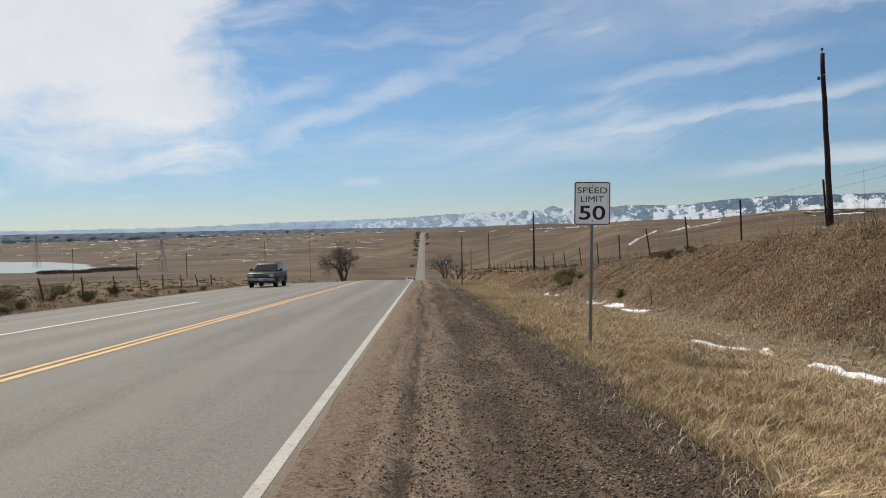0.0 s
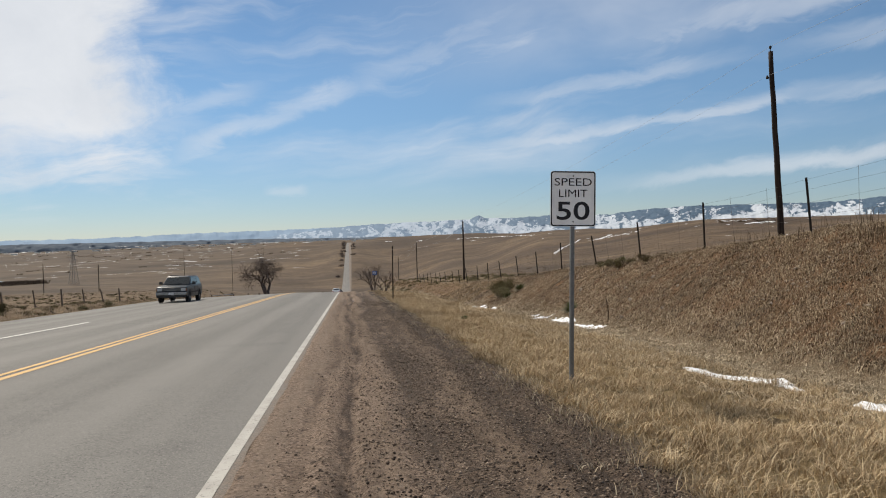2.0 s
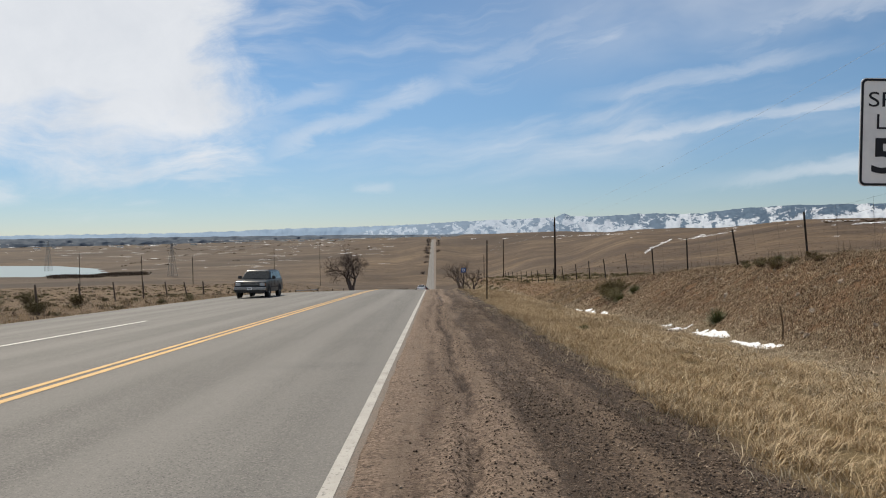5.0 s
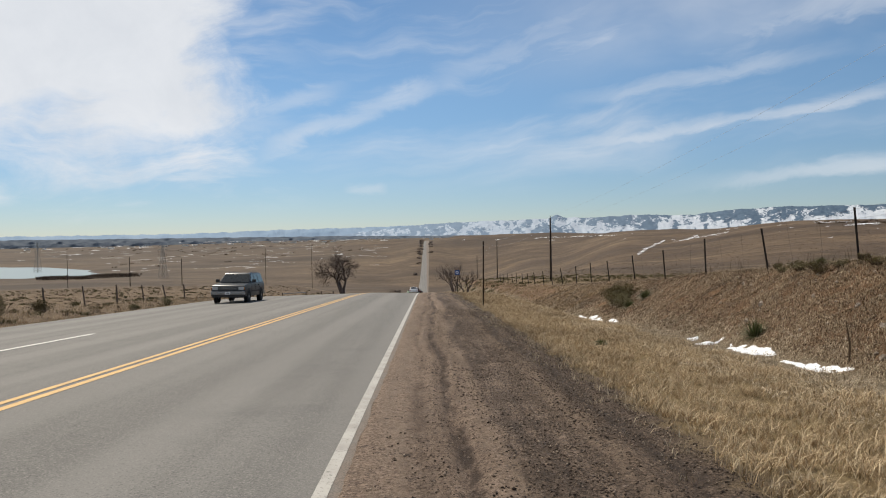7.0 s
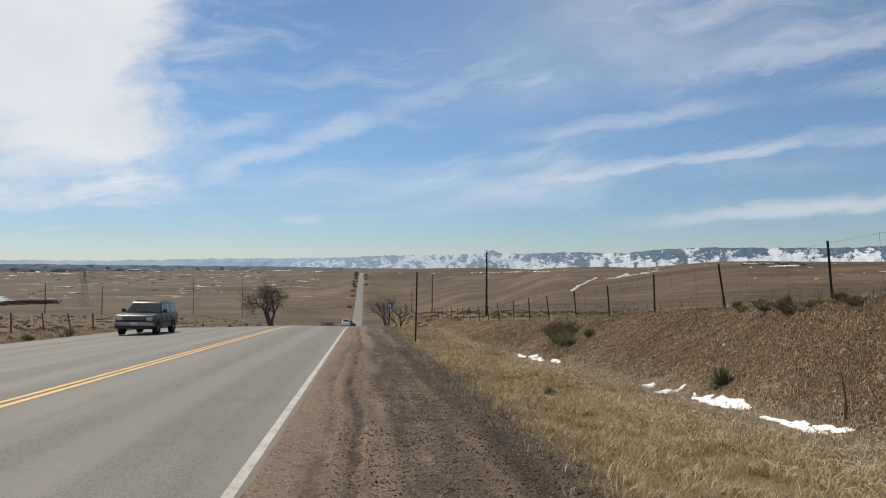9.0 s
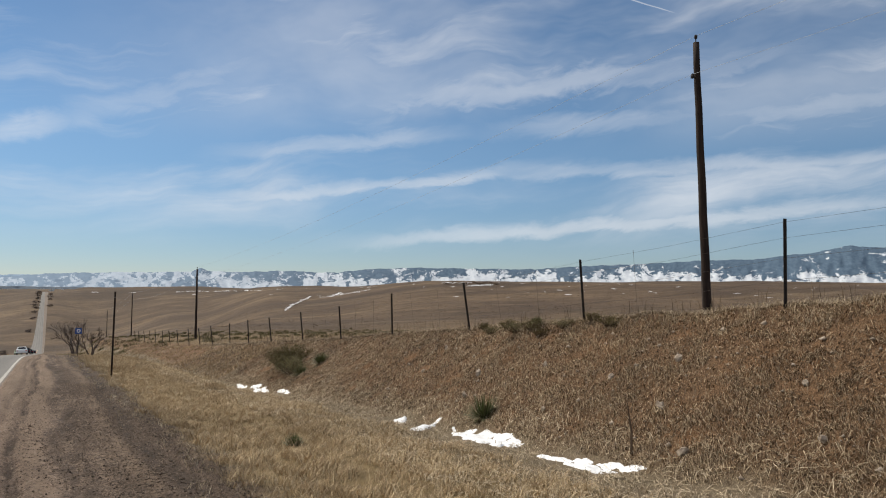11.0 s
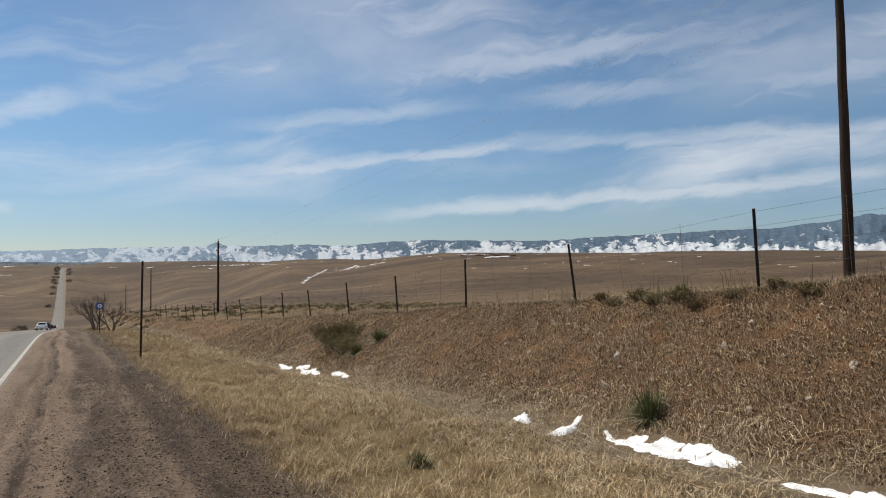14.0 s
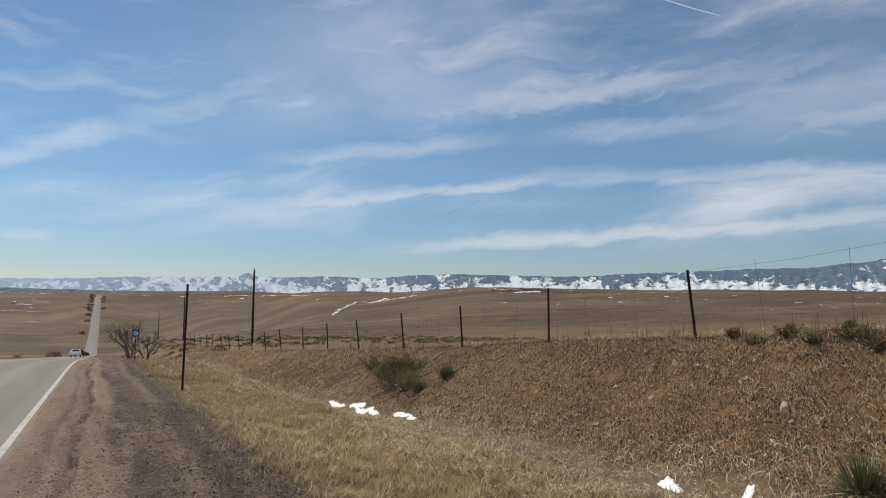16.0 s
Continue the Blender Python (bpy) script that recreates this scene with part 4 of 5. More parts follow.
def brace_gate(at):
    """An H-braced wooden gate end, where the fence meets the road's crest."""
    g = thing("fence_brace", "dark weathered wooden H-brace with a pipe gate", "gate", at, 4)
    for x in (-0.75, -0.15, 0.75):
        part("post", tube(bmesh.new(), [(x, 0, -0.5), (x, 0, 1.25 if x != 0.75 else 1.1)], 0.10, 8), M_WOODPOST, g)
    for z in (0.45, 0.95):
        part("rail", tube(bmesh.new(), [(-0.75, 0, z), (0.75, 0, z + 0.03)], 0.06, 7), M_WOODPOST, g)
    for x in (2.6, 4.4, 5.8, 7.0):
        part("post", tube(bmesh.new(), [(x, 9 * (x - 0.75) / 2, -1.2 - 0.2 * x), (x, 9 * (x - 0.75) / 2, 1.0 - 0.33 * x)], 0.07, 6), M_WOODPOST, g)
    part("gate_pipe", tube(bmesh.new(), [(2.6, 8.3, 0.0), (4.4, 16.4, -0.5)], 0.04, 6), M_STEEL, g)
    return g


brace_gate((-17.1, 83.5, land(-17.1, 83.5)))


# ---- plants ----
def sprouts(name, xy, height, width, lean, tilt_dir, material, label, category, rng, bend=0.5, lift=0.0, upslope=False, tuft=1, loft_up=0.09):
    """Thousands of narrow two-part blades rooted on the ground, joined as one mesh."""
    n = len(xy)
    z = land_z(xy[:, 0], xy[:, 1]) + lift
    root = np.column_stack([xy, z])
    a = rng.uniform(0, 2 * math.pi, n)
    h = height * rng.uniform(0.45, 1.25, n)
    if tuft > 1:
        h *= (0.66 + 0.5 * (0.5 + 0.5 * waves(xy[:, 0], xy[:, 1], 1.7, 41)) + 0.30 * waves(xy[:, 0], xy[:, 1], 0.45, 43)).clip(0.3, 1.6)
    w = width * rng.uniform(0.6, 1.4, n)
    side = np.column_stack([np.cos(a), np.sin(a), np.zeros(n)])
    b = rng.uniform(0, 2 * math.pi, n)
    away = np.column_stack([np.cos(b), np.sin(b), np.zeros(n)]) * rng.uniform(0.2, 1.0, (n, 1)) * lean + np.asarray(tilt_dir, float)
    up = np.array([0, 0, 1.0])
    if upslope:
        flat = away / np.maximum(np.linalg.norm(away, axis=1, keepdims=True), 1e-6)
        side = np.column_stack([-flat[:, 1], flat[:, 0], rng.uniform(-0.8, 0.8, n)])
    mid = root + h[:, None] * (0.55 * up + 0.35 * away)
    tip = root + h[:, None] * ((1 - 0.35 * bend) * up + (0.6 + bend) * away)
    if upslope:
        floor_m = land_z(mid[:, 0], mid[:, 1]) + 0.015
        floor_t = land_z(tip[:, 0], tip[:, 1]) + 0.01
        mid[:, 2] = floor_m + rng.uniform(0.01, loft_up, n)
        tip[:, 2] = floor_t + rng.uniform(0.0, 0.05, n)
    verts = np.empty((n, 5, 3))
    verts[:, 0], verts[:, 1] = root - side * w[:, None], root + side * w[:, None]
    verts[:, 2], verts[:, 3] = mid + side * w[:, None] * 0.75, mid - side * w[:, None] * 0.75
    verts[:, 4] = tip
    me = bpy.data.meshes.new(name)
    me.vertices.add(5 * n)
    me.vertices.foreach_set("co", verts.ravel())
    base = np.arange(n)[:, None] * 5
    loops = (base + np.array([0, 1, 2, 3, 3, 2, 4])).ravel()
    me.loops.add(7 * n)
    me.loops.foreach_set("vertex_index", loops)
    me.polygons.add(2 * n)
    starts = (np.arange(n)[:, None] * 7 + np.array([0, 4])).ravel()
    me.polygons.foreach_set("loop_start", starts)
    me.materials.append(material)
    me.update(calc_edges=True)
    return tagged(new(name, me), label, category, kind="stuff")


def clumped(rng, n, x0, x1, y0, y1, clump, spread_r, near=0.0):
    """Points gathered into tufts, denser where y is small if near > 0."""
    m = max(1, n // clump)
    u = rng.uniform(0, 1, m)
    cy = y0 + (y1 - y0) * u ** (1 + near)
    c = np.column_stack([rng.uniform(x0, x1, m), cy])
    p = np.repeat(c, clump, 0) + rng.normal(0, spread_r, (m * clump, 2))
    return p


rng = np.random.default_rng(11)
M_LITTER = blades("bank_litter", [(0.030, 0.019, 0.012), (0.155, 0.092, 0.050), (0.40, 0.30, 0.20), (0.075, 0.045, 0.026)])

# snow lying in the ditch: x, y, length, width, turn
SNOW = ((7.10, 13.9, 1.9, 0.70, 110), (7.42, 10.4, 2.1, 0.70, 92), (7.25, 12.6, 0.5, 0.25, 95), (8.35, 27.75, 2.25, 0.72, 88), (8.36, 25.0, 2.0, 0.62, 94), (8.15, 30.95, 0.65, 0.40, 50), (8.2, 29.75, 0.75, 0.36, 30),
        (8.55, 47.2, 1.8, 0.42, 86), (8.60, 44.7, 3.0, 0.50, 85), (8.60, 41.3, 1.8, 0.34, 88), (8.42, 29.05, 0.3, 0.16, 70))


def off_snow(p):
    """Drops points that would stand in a snow patch or just in front of one."""
    keep = np.ones(len(p), bool)
    for x, y, ln, w, turn in SNOW:
        c, s = math.cos(radians(turn)), math.sin(radians(turn))
        u, v = (p[:, 0] - x) * c + (p[:, 1] - y) * s, -(p[:, 0] - x) * s + (p[:, 1] - y) * c
        keep &= (np.hypot(u / (ln * 0.48), (v - 0.12) / (w * 0.46 + 0.10)) > 1) | (rng.uniform(0, 1, len(p)) < 0.10)
    return p[keep]


def edge_in(p, x0, x1, amp=0.45):
    """Keeps points between two wandering edges."""
    w = amp * waves(p[:, 0] * 0 + 3, p[:, 1], 5.0, 8) + 0.25 * waves(p[:, 0] * 0, p[:, 1], 1.3, 9)
    return p[(p[:, 0] > x0 + w) & (p[:, 0] < x1 + w)]


def bare_soil(p, cut):
    """Thins points over the worn, open patches of the bank."""
    v = waves(p[:, 0] * 1.5, p[:, 1], 3.1, 51) + 0.5 * waves(p[:, 0], p[:, 1], 1.2, 52)
    return p[(v > cut) | (rng.uniform(0, 1, len(p)) < 0.22)]


p = edge_in(clumped(rng, 170000, 2.9, 7.6, 4, 62, 40, 0.08, 0.7), 3.25, 7.4)
sprouts("verge_grass", off_snow(p), 0.165, 0.0038, 1.45, (0.05, -0.12, 0), M_STRAW, "tall dry golden grass along the shoulder", "grass", rng, tuft=2)
p = edge_in(clumped(rng, 9000, 2.6, 4.0, 4, 60, 9, 0.06, 0.4), 2.75, 4.0, 0.6)
sprouts("edge_grass", p, 0.085, 0.0042, 1.2, (0, 0, 0), M_MAT, "short dry weeds at the edge of the gravel", "weeds", rng)
p = edge_in(clumped(rng, 60000, 5.6, 9.3, 5, 62, 14, 0.20, 0.5), 5.6, 9.2)
sprouts("matted_grass", off_snow(p), 0.26, 0.0042, 0.8, (-0.05, -0.35, 0), M_MAT, "flattened pale grass lying in the ditch", "grass", rng, 0.9, 0.0, True, 1, 0.07)
p = bare_soil(edge_in(clumped(rng, 230000, 8.5, 12.2, 8, 66, 30, 0.10, 0.6), 8.5, 12.1), -0.35)
sprouts("bank_grass", off_snow(p), 0.16, 0.0030, 0.34, (-0.26, -0.62, 0), M_BANKGRASS, "matted grey-brown grass combed along the bank", "grass", rng, 0.9, 0.0, True, 2, 0.06)
p = edge_in(clumped(rng, 80000, 8.5, 12.2, 8, 60, 5, 0.10, 0.6), 8.6, 12.1)
sprouts("bank_litter", off_snow(p), 0.05, 0.0085, 1.3, (-0.15, -0.3, 0), M_LITTER, "dead leaf litter and soil crumbs over the bank", "leaf litter", rng, 0.9, 0.004, True, 1, 0.03)
p = edge_in(clumped(rng, 46000, 11.3, 14.5, 8, 75, 16, 0.12, 0.5), 11.3, 14.2)
sprouts("bank_top_grass", p, 0.15, 0.004, 1.0, (-0.15, -0.1, 0), M_MAT, "thin dry grass along the top of the bank", "grass", rng)
p = edge_in(clumped(rng, 900, 11.0, 13.5, 14, 60, 6, 0.10, 0.4), 11.0, 13.4)
sprouts("weed_stalks", p, 0.50, 0.004, 0.35, (-0.1, 0, 0), M_TWIG, "tall dead weed stalks along the bank top", "weeds", rng)
p = clumped(rng, 26000, 3.2, 11.5, 52, 150, 12, 0.22, 0.4)
sprouts("lower_verge_grass", p, 0.20, 0.012, 0.9, (0, -0.1, 0), M_STRAW, "dry golden grass further down the verge", "grass", rng)
p = clumped(rng, 22000, 14, 60, 14, 120, 14, 0.18, 0.5)
sprouts("field_grass", p, 0.28, 0.010, 0.5, (0, 0, 0), M_STRAW, "short dry grass on the field behind the fence", "grass", rng)
p = clumped(rng, 26000, -22, -14.2, 8, 95, 14, 0.16, 0.3)
sprouts("far_verge_grass", p, 0.22, 0.007, 0.5, (0, 0, 0), M_STRAW, "dry grass and weeds on the far verge", "grass", rng)


def brush(name, label, count, blades_each, size, where, seed, material):
    """Low scrub spread over open ground, each clump a spray of twigs, joined as one mesh."""
    g = np.random.default_rng(seed)
    c = where(g, count)
    s = size * g.uniform(0.5, 1.5, len(c))
    p = np.repeat(c, blades_each, 0) + g.normal(0, 1, (len(c) * blades_each, 2)) * np.repeat(s, blades_each)[:, None] * 0.42
    ob = sprouts(name, p, size * 0.62, size * 0.045, 1.25, (0, 0, 0), material, label, "scrub", g, 0.5)
    return ob


def pasture_left(g, n):
    az, r = g.uniform(-58, -6, n), 22 + 165 * g.uniform(0, 1, n) ** 0.75
    x, y = 1 + r * np.sin(np.radians(az)), 5 + r * np.cos(np.radians(az))
    return np.column_stack([x, y])[x < -16]


def shelf_right(g, n):
    p = np.column_stack([g.uniform(5, 75, n), g.uniform(88, 205, n)])
    return p[(np.abs(p[:, 0]) > 6)]


brush("pasture_scrub", "low grey-green scrub dotted over the pasture", 560, 44, 0.42, pasture_left, 3, M_SAGE)
brush("pasture_tussocks", "brown tussocks over the pasture", 1500, 20, 0.30, pasture_left, 4, M_TWIG)
brush("shelf_scrub", "dark scrub over the grassy shelf beyond the bank", 480, 40, 0.60, shelf_right, 5, M_SAGE)
brush("outcrop_scrub", "dark rocks and scrub along the hill crest", 90, 12, 2.2, lambda g, n: np.array([on_land(a, 0.30 + 0.1 * math.sin(a * 5))[:2] for a in g.uniform(28.2, 32.5, n)]), 16, M_TWIG)
brush("hill_scrub", "small dark scrub across the hill", 1900, 9, 0.75, lambda g, n: np.column_stack([g.uniform(40, 420, n), g.uniform(210, 560, n)]), 6, M_TWIG)


def yucca(at, size, label="spiky green yucca clump on the bank"):
    y = thing("yucca", label, "yucca", at, random.uniform(0, 360), "yuccas on the bank")
    bm, dead = bmesh.new(), bmesh.new()
    for i in range(480):
        a, e = random.uniform(0, 2 * math.pi), random.uniform(8, 82) if i % 3 else random.uniform(-8, 25)
        ln, w = size * random.uniform(0.65, 1.05), 0.0065 * random.uniform(0.8, 1.4)
        d = Vector((math.cos(a) * math.cos(radians(e)), math.sin(a) * math.cos(radians(e)), math.sin(radians(e))))
        s = d.cross(Vector((0, 0, 1))).normalized()
        o = Vector((math.cos(a), math.sin(a), 0)) * size * 0.30 * random.random()
        tip = o + d * ln - Vector((0, 0, 0.10 * ln * math.cos(radians(e))))
        t = dead if (i % 3 == 0 and random.random() < 0.5) else bm
        v = [t.verts.new(q) for q in (o - s * w, o + s * w, o + d * ln * 0.5 + s * w, o + d * ln * 0.5 - s * w, tip)]
        t.faces.new((v[0], v[1], v[2], v[3]))
        t.faces.new((v[3], v[2], v[4]))
    part("blade_rosette", bm, M_YUCCA, y, "stiff green blades")
    part("dry_skirt", dead, M_MAT, y, "dry fallen blades at its foot")
    return y


def shrub(at, size, label, leaf=None, tall=1.0, count=900):
    """A woody bush: forked stems, then many small leaf sprays with gaps."""
    s = thing("shrub", label, "shrub", at, random.uniform(0, 360), "shrubs along the road")
    stems, leaves = bmesh.new(), bmesh.new()
    tips = []
    for i in range(26):
        a, e = random.uniform(0, 2 * math.pi), random.uniform(30, 85)
        d = Vector((math.cos(a) * math.cos(radians(e)), math.sin(a) * math.cos(radians(e)), math.sin(radians(e)) * tall))
        p0 = Vector((random.uniform(-1, 1), random.uniform(-1, 1), 0)) * size * 0.28
        p1 = p0 + d * size * random.uniform(0.3, 0.5)
        p2 = p1 + (d + Vector((random.uniform(-0.5, 0.5), random.uniform(-0.5, 0.5), 0.3))) * size * random.uniform(0.25, 0.4)
        tube(stems, [p0, p1, p2], [0.014, 0.010, 0.004], 4, False)
        tips += [p1, p2, p1.lerp(p2, 0.5)]
    for i in range(count):
        c = random.choice(tips) + Vector((random.gauss(0, 1), random.gauss(0, 1), random.gauss(0, 0.8))) * size * 0.10
        d = Vector((random.gauss(0, 1), random.gauss(0, 1), random.gauss(0.7, 0.7))).normalized()
        o = d.orthogonal().normalized() * 0.006 * random.uniform(0.8, 1.6)
        ln = size * random.uniform(0.07, 0.16)
        v = [leaves.verts.new(q) for q in (c - o, c + o, c + d * ln)]
        leaves.faces.new(v)
    part("branchwork", stems, M_TWIG, s, "thin brown stems")
    part("foliage", leaves, leaf or M_SAGE, s, "sparse grey-green foliage")
    return s


for x, y, size in ((8.95, 28.75, 0.50), (10.25, 42.2, 0.5), (9.7, 42.8, 0.45), (9.8, 44.0, 0.6), (9.9, 45.2, 0.65), (10.2, 46.0, 0.6), (11.75, 30.9, 0.25), (5.0, 28.3, 0.26)):
    yucca((x, y, land(x, y) - 0.02), size, "spiky green yucca clump on the bank" if size > 0.3 else "small green yucca sprout in dry grass")
for x, y, size in ((9.6, 43.4, 0.85), (9.8, 44.7, 1.05), (9.8, 46.2, 1.0), (10.3, 45.4, 0.85), (10.4, 49.0, 0.6), (11.35, 30.2, 0.40), (11.5, 30.7, 0.42), (11.4, 31.3, 0.40), (11.6, 31.9, 0.38), (11.5, 32.5, 0.36), (11.65, 33.1, 0.32), (11.5, 29.5, 0.36), (11.7, 28.8, 0.34), (11.55, 28.1, 0.36)):
    shrub((x, y, land(x, y)), size, "straggly olive shrub on the bank", None, 0.8 if x < 11 else 0.5, 1700 if size > 0.8 else 600)
for x, y, size in ((-18.3, 29.3, 0.8), (-17.6, 33.0, 0.6), (-22.5, 41.5, 1.5), (-21.0, 43.6, 1.3), (-19.4, 45.2, 0.9), (-25.5, 39.5, 1.2), (-20.6, 52.0, 0.9), (-19.0, 37.0, 0.7), (-29, 62, 1.2), (-17.6, 57.5, 0.5), (-18.5, 66, 0.7)):
    shrub((x, y, land(x, y)), size, "dark green rounded shrub on the pasture edge", None, 0.75, 2600)


def bare_tree(name, at, height, spread_k, label, seed, depth=6, stout=1.0, wide=1.0):
    """A leafless tree: a forked trunk dividing down to fine twigs."""
    g = random.Random(seed)
    t = thing(name, label, "tree", at, g.uniform(0, 360), "bare trees by the road")
    trunk, crown_bm = bmesh.new(), bmesh.new()

    def grow(p, d, ln, r, level):
        q = p + d * ln * 0.5 + Vector((g.uniform(-1, 1), g.uniform(-1, 1), g.uniform(-0.3, 0.6))) * ln * 0.08
        e = p + d * ln
        tube(trunk if level < 2 else crown_bm, [p, q, e], [r, r * 0.86, r * 0.70], 7 if level < 2 else (4 if level < 4 else 3), False)
        if level >= depth:
            return
        for i in range(3 if level < 4 else 2 + (g.random() < 0.6)):
            s = d.orthogonal().normalized()
            s.rotate(Matrix.Rotation(g.uniform(0, 6.28), 3, d))
            k = (d + s * g.uniform(0.35, 0.95) * spread_k + Vector((0, 0, 0.12))).normalized()
            grow(e if i else p.lerp(e, g.uniform(0.65, 1.0)), k, ln * g.uniform(0.58, 0.80), r * g.uniform(0.5, 0.68), level + 1)

    for i in range(3):
        a = g.uniform(0, 6.28)
        grow(Vector((0.1 * math.cos(a), 0.1 * math.sin(a), -0.2)), Vector((0.35 * math.cos(a), 0.35 * math.sin(a), 1)).normalized(), height * 0.27, height * 0.020 * stout, 0)
    part("trunk", trunk, M_BARK, t, smooth=True)
    part("crown", crown_bm, M_BARK, t, "fine bare twigs")
    t.scale = (wide, wide, 1)
    return t


bare_tree("bare_cottonwood", (-13.9, 140, land(-13.9, 140) - 0.1), 11.0, 1.75, "wide bare grey-brown cottonwood beside the road", 5, 7, 1.15, 1.08)
bare_tree("bare_roadside_tree", (3.9, 92, land(3.9, 92)), 4.6, 1.1, "small bare tree leaning beside the verge", 8, 5)
bare_tree("bare_roadside_tree", (5.4, 99, land(5.4, 99)), 4.0, 1.1, "small bare tree leaning beside the verge", 9, 5)
for i, (x, y, h) in enumerate(((-10.5, 1020, 6), (-10.5, 1090, 7), (-10, 1240, 8), (-10, 1370, 8), (-9, 1440, 8), (7, 1290, 6), (7.5, 1350, 7), (-12.5, 330, 4.6), (-26, 350, 2.6), (-58, 480, 4.0), (-14, 900, 6), (-10.5, 1150, 8), (-12, 1190, 8), (7, 1180, 7), (-10, 1300, 8), (10, 1420, 7), (-9, 1540, 9))):
    bare_tree("far_tree", (x, y, land(x, y) - 0.3 * h), h * 1.15, 1.7, "round dark leafless tree far down the road", 20 + i, 6, 1.7, 1.4)


# ---- snow, stones and sticks ----
def snow_patch(at, length, width, turn, seed, thick=0.032, label="bright patch of old snow in the ditch grass"):
    """A melting bank of snow, thin at its ragged edge."""
    g = random.Random(seed)
    ph = [g.uniform(0, 6.28) for _ in range(5)]
    ca, sa = math.cos(radians(turn)), math.sin(radians(turn))
    rings, n, verts, faces = 6, 90, [], []
    lobes = max(1, round(length / 0.6))
    for b in range(lobes):
        c = (b + 0.5) / lobes - 0.5
        wide = width * (1.0 if lobes == 1 else g.uniform(0.55, 1.1) * (1 - 0.9 * c * c))
        ln, u0, v0 = length / lobes * g.uniform(1.25, 1.75), c * length * 0.92, g.uniform(-0.16, 0.16) * width
        ph = [p + g.uniform(-2, 2) for p in ph]
        base = len(verts)
        for j in range(rings):
            f = j / (rings - 1)
            for i in range(n):
                a = 2 * math.pi * i / n
                k = 1 + 0.18 * math.sin(2 * a + ph[0]) + 0.13 * math.sin(3 * a + ph[1]) + 0.10 * math.sin(5 * a + ph[2]) + 0.07 * math.sin(9 * a + ph[3]) + 0.05 * math.sin(15 * a + ph[4])
                u, v = u0 + ln * 0.46 * f * k * math.cos(a), v0 + wide * 0.40 * f * k * math.sin(a)
                bumpy = 0.014 * math.sin(u * 9 + ph[0]) * math.cos(v * 11 + ph[1])
                verts.append((at[0] + u * ca - v * sa, at[1] + u * sa + v * ca, (1 - f**4) * (thick * g.uniform(0.96, 1.04) + bumpy) - 0.02 * (f > 0.99)))
        for j in range(rings - 1):
            for i in range(n):
                k = (i + 1) % n
                faces.append((base + j * n + i, base + j * n + k, base + (j + 1) * n + k, base + (j + 1) * n + i))
    zs = land_z(np.array([v[0] for v in verts]), np.array([v[1] for v in verts]))
    verts = [(v[0], v[1], v[2] + float(z)) for v, z in zip(verts, zs)]
    ob = mesh_object("snow_patch", verts, faces, M_SNOW, smooth=True)
    return tagged(ob, label, "snow", "snow patches in the ditch")


for i, (x, y, ln, w, turn) in enumerate(SNOW):
    snow_patch((x, y), ln, w, turn, 40 + i)


def far_snow(name, label, spots, seed):
    """Snow left in draws and behind drifts, many streaks joined as one mesh."""
    g = random.Random(seed)
    verts, faces = [], []
    for x, y, ln, w, turn in spots:
        n, b = 18, len(verts)
        ca, sa = math.cos(radians(turn)), math.sin(radians(turn))
        ph = [g.uniform(0, 6.28) for _ in range(3)]
        pts = []
        for i in range(n):
            a = 2 * math.pi * i / n
            k = 1 + 0.3 * math.sin(2 * a + ph[0]) + 0.25 * math.sin(3 * a + ph[1]) + 0.15 * math.sin(5 * a + ph[2])
            u, v = ln / 2 * k * math.cos(a), w / 2 * k * math.sin(a)
            pts.append((x + u * ca - v * sa, y + u * sa + v * ca))
        pts.append((x, y))
        z = land_z(np.array([q[0] for q in pts]), np.array([q[1] for q in pts])) + 0.12 + 0.0006 * math.hypot(x, y)
        verts += [(q[0], q[1], float(h)) for q, h in zip(pts, z)]
        faces += [(b + i, b + (i + 1) % n, b + n) for i in range(n)]
    ob = mesh_object(name, verts, faces, M_SNOW)
    return tagged(ob, label, "snow", kind="stuff")


g = random.Random(77)
spots = []
for i in range(430):
    az, el = g.uniform(-50, -3), -0.45 - 2.1 * g.random() ** 1.5
    if el < -1.5 and az < -24:
        continue
    x, y, z = on_land(az, el)
    r = math.hypot(x, y)
    spots.append((x, y, r * g.uniform(0.004, 0.024) * (0.4 if g.random() < 0.5 else 1), r * g.uniform(0.0006, 0.0028) * max(1.0, 1.2 / abs(el)), -az + g.uniform(-8, 8)))
for i in range(60):
    az, el = g.uniform(3, 58), g.uniform(-0.9, 0.45)
    x, y, z = on_land(az, el)
    if math.hypot(x, y) > 3900:
        continue
    r = math.hypot(x, y)
    spots.append((x, y, r * g.uniform(0.002, 0.009), r * g.uniform(0.002, 0.006), -az + g.uniform(-15, 15)))
far_snow("plain_snow", "thin streaks of snow across the far prairie", spots, 5)
runs = ((22.6, -0.30, 18.9, -0.95), (20.4, -0.55, 19.6, -0.85), (18.0, -0.95, 16.9, -1.45), (16.8, -1.45, 16.2, -1.95), (28.2, 0.26, 30.4, 0.30), (8.5, -0.55, 14.5, -0.42), (30.2, 0.05, 32.0, 0.1))
gully = []
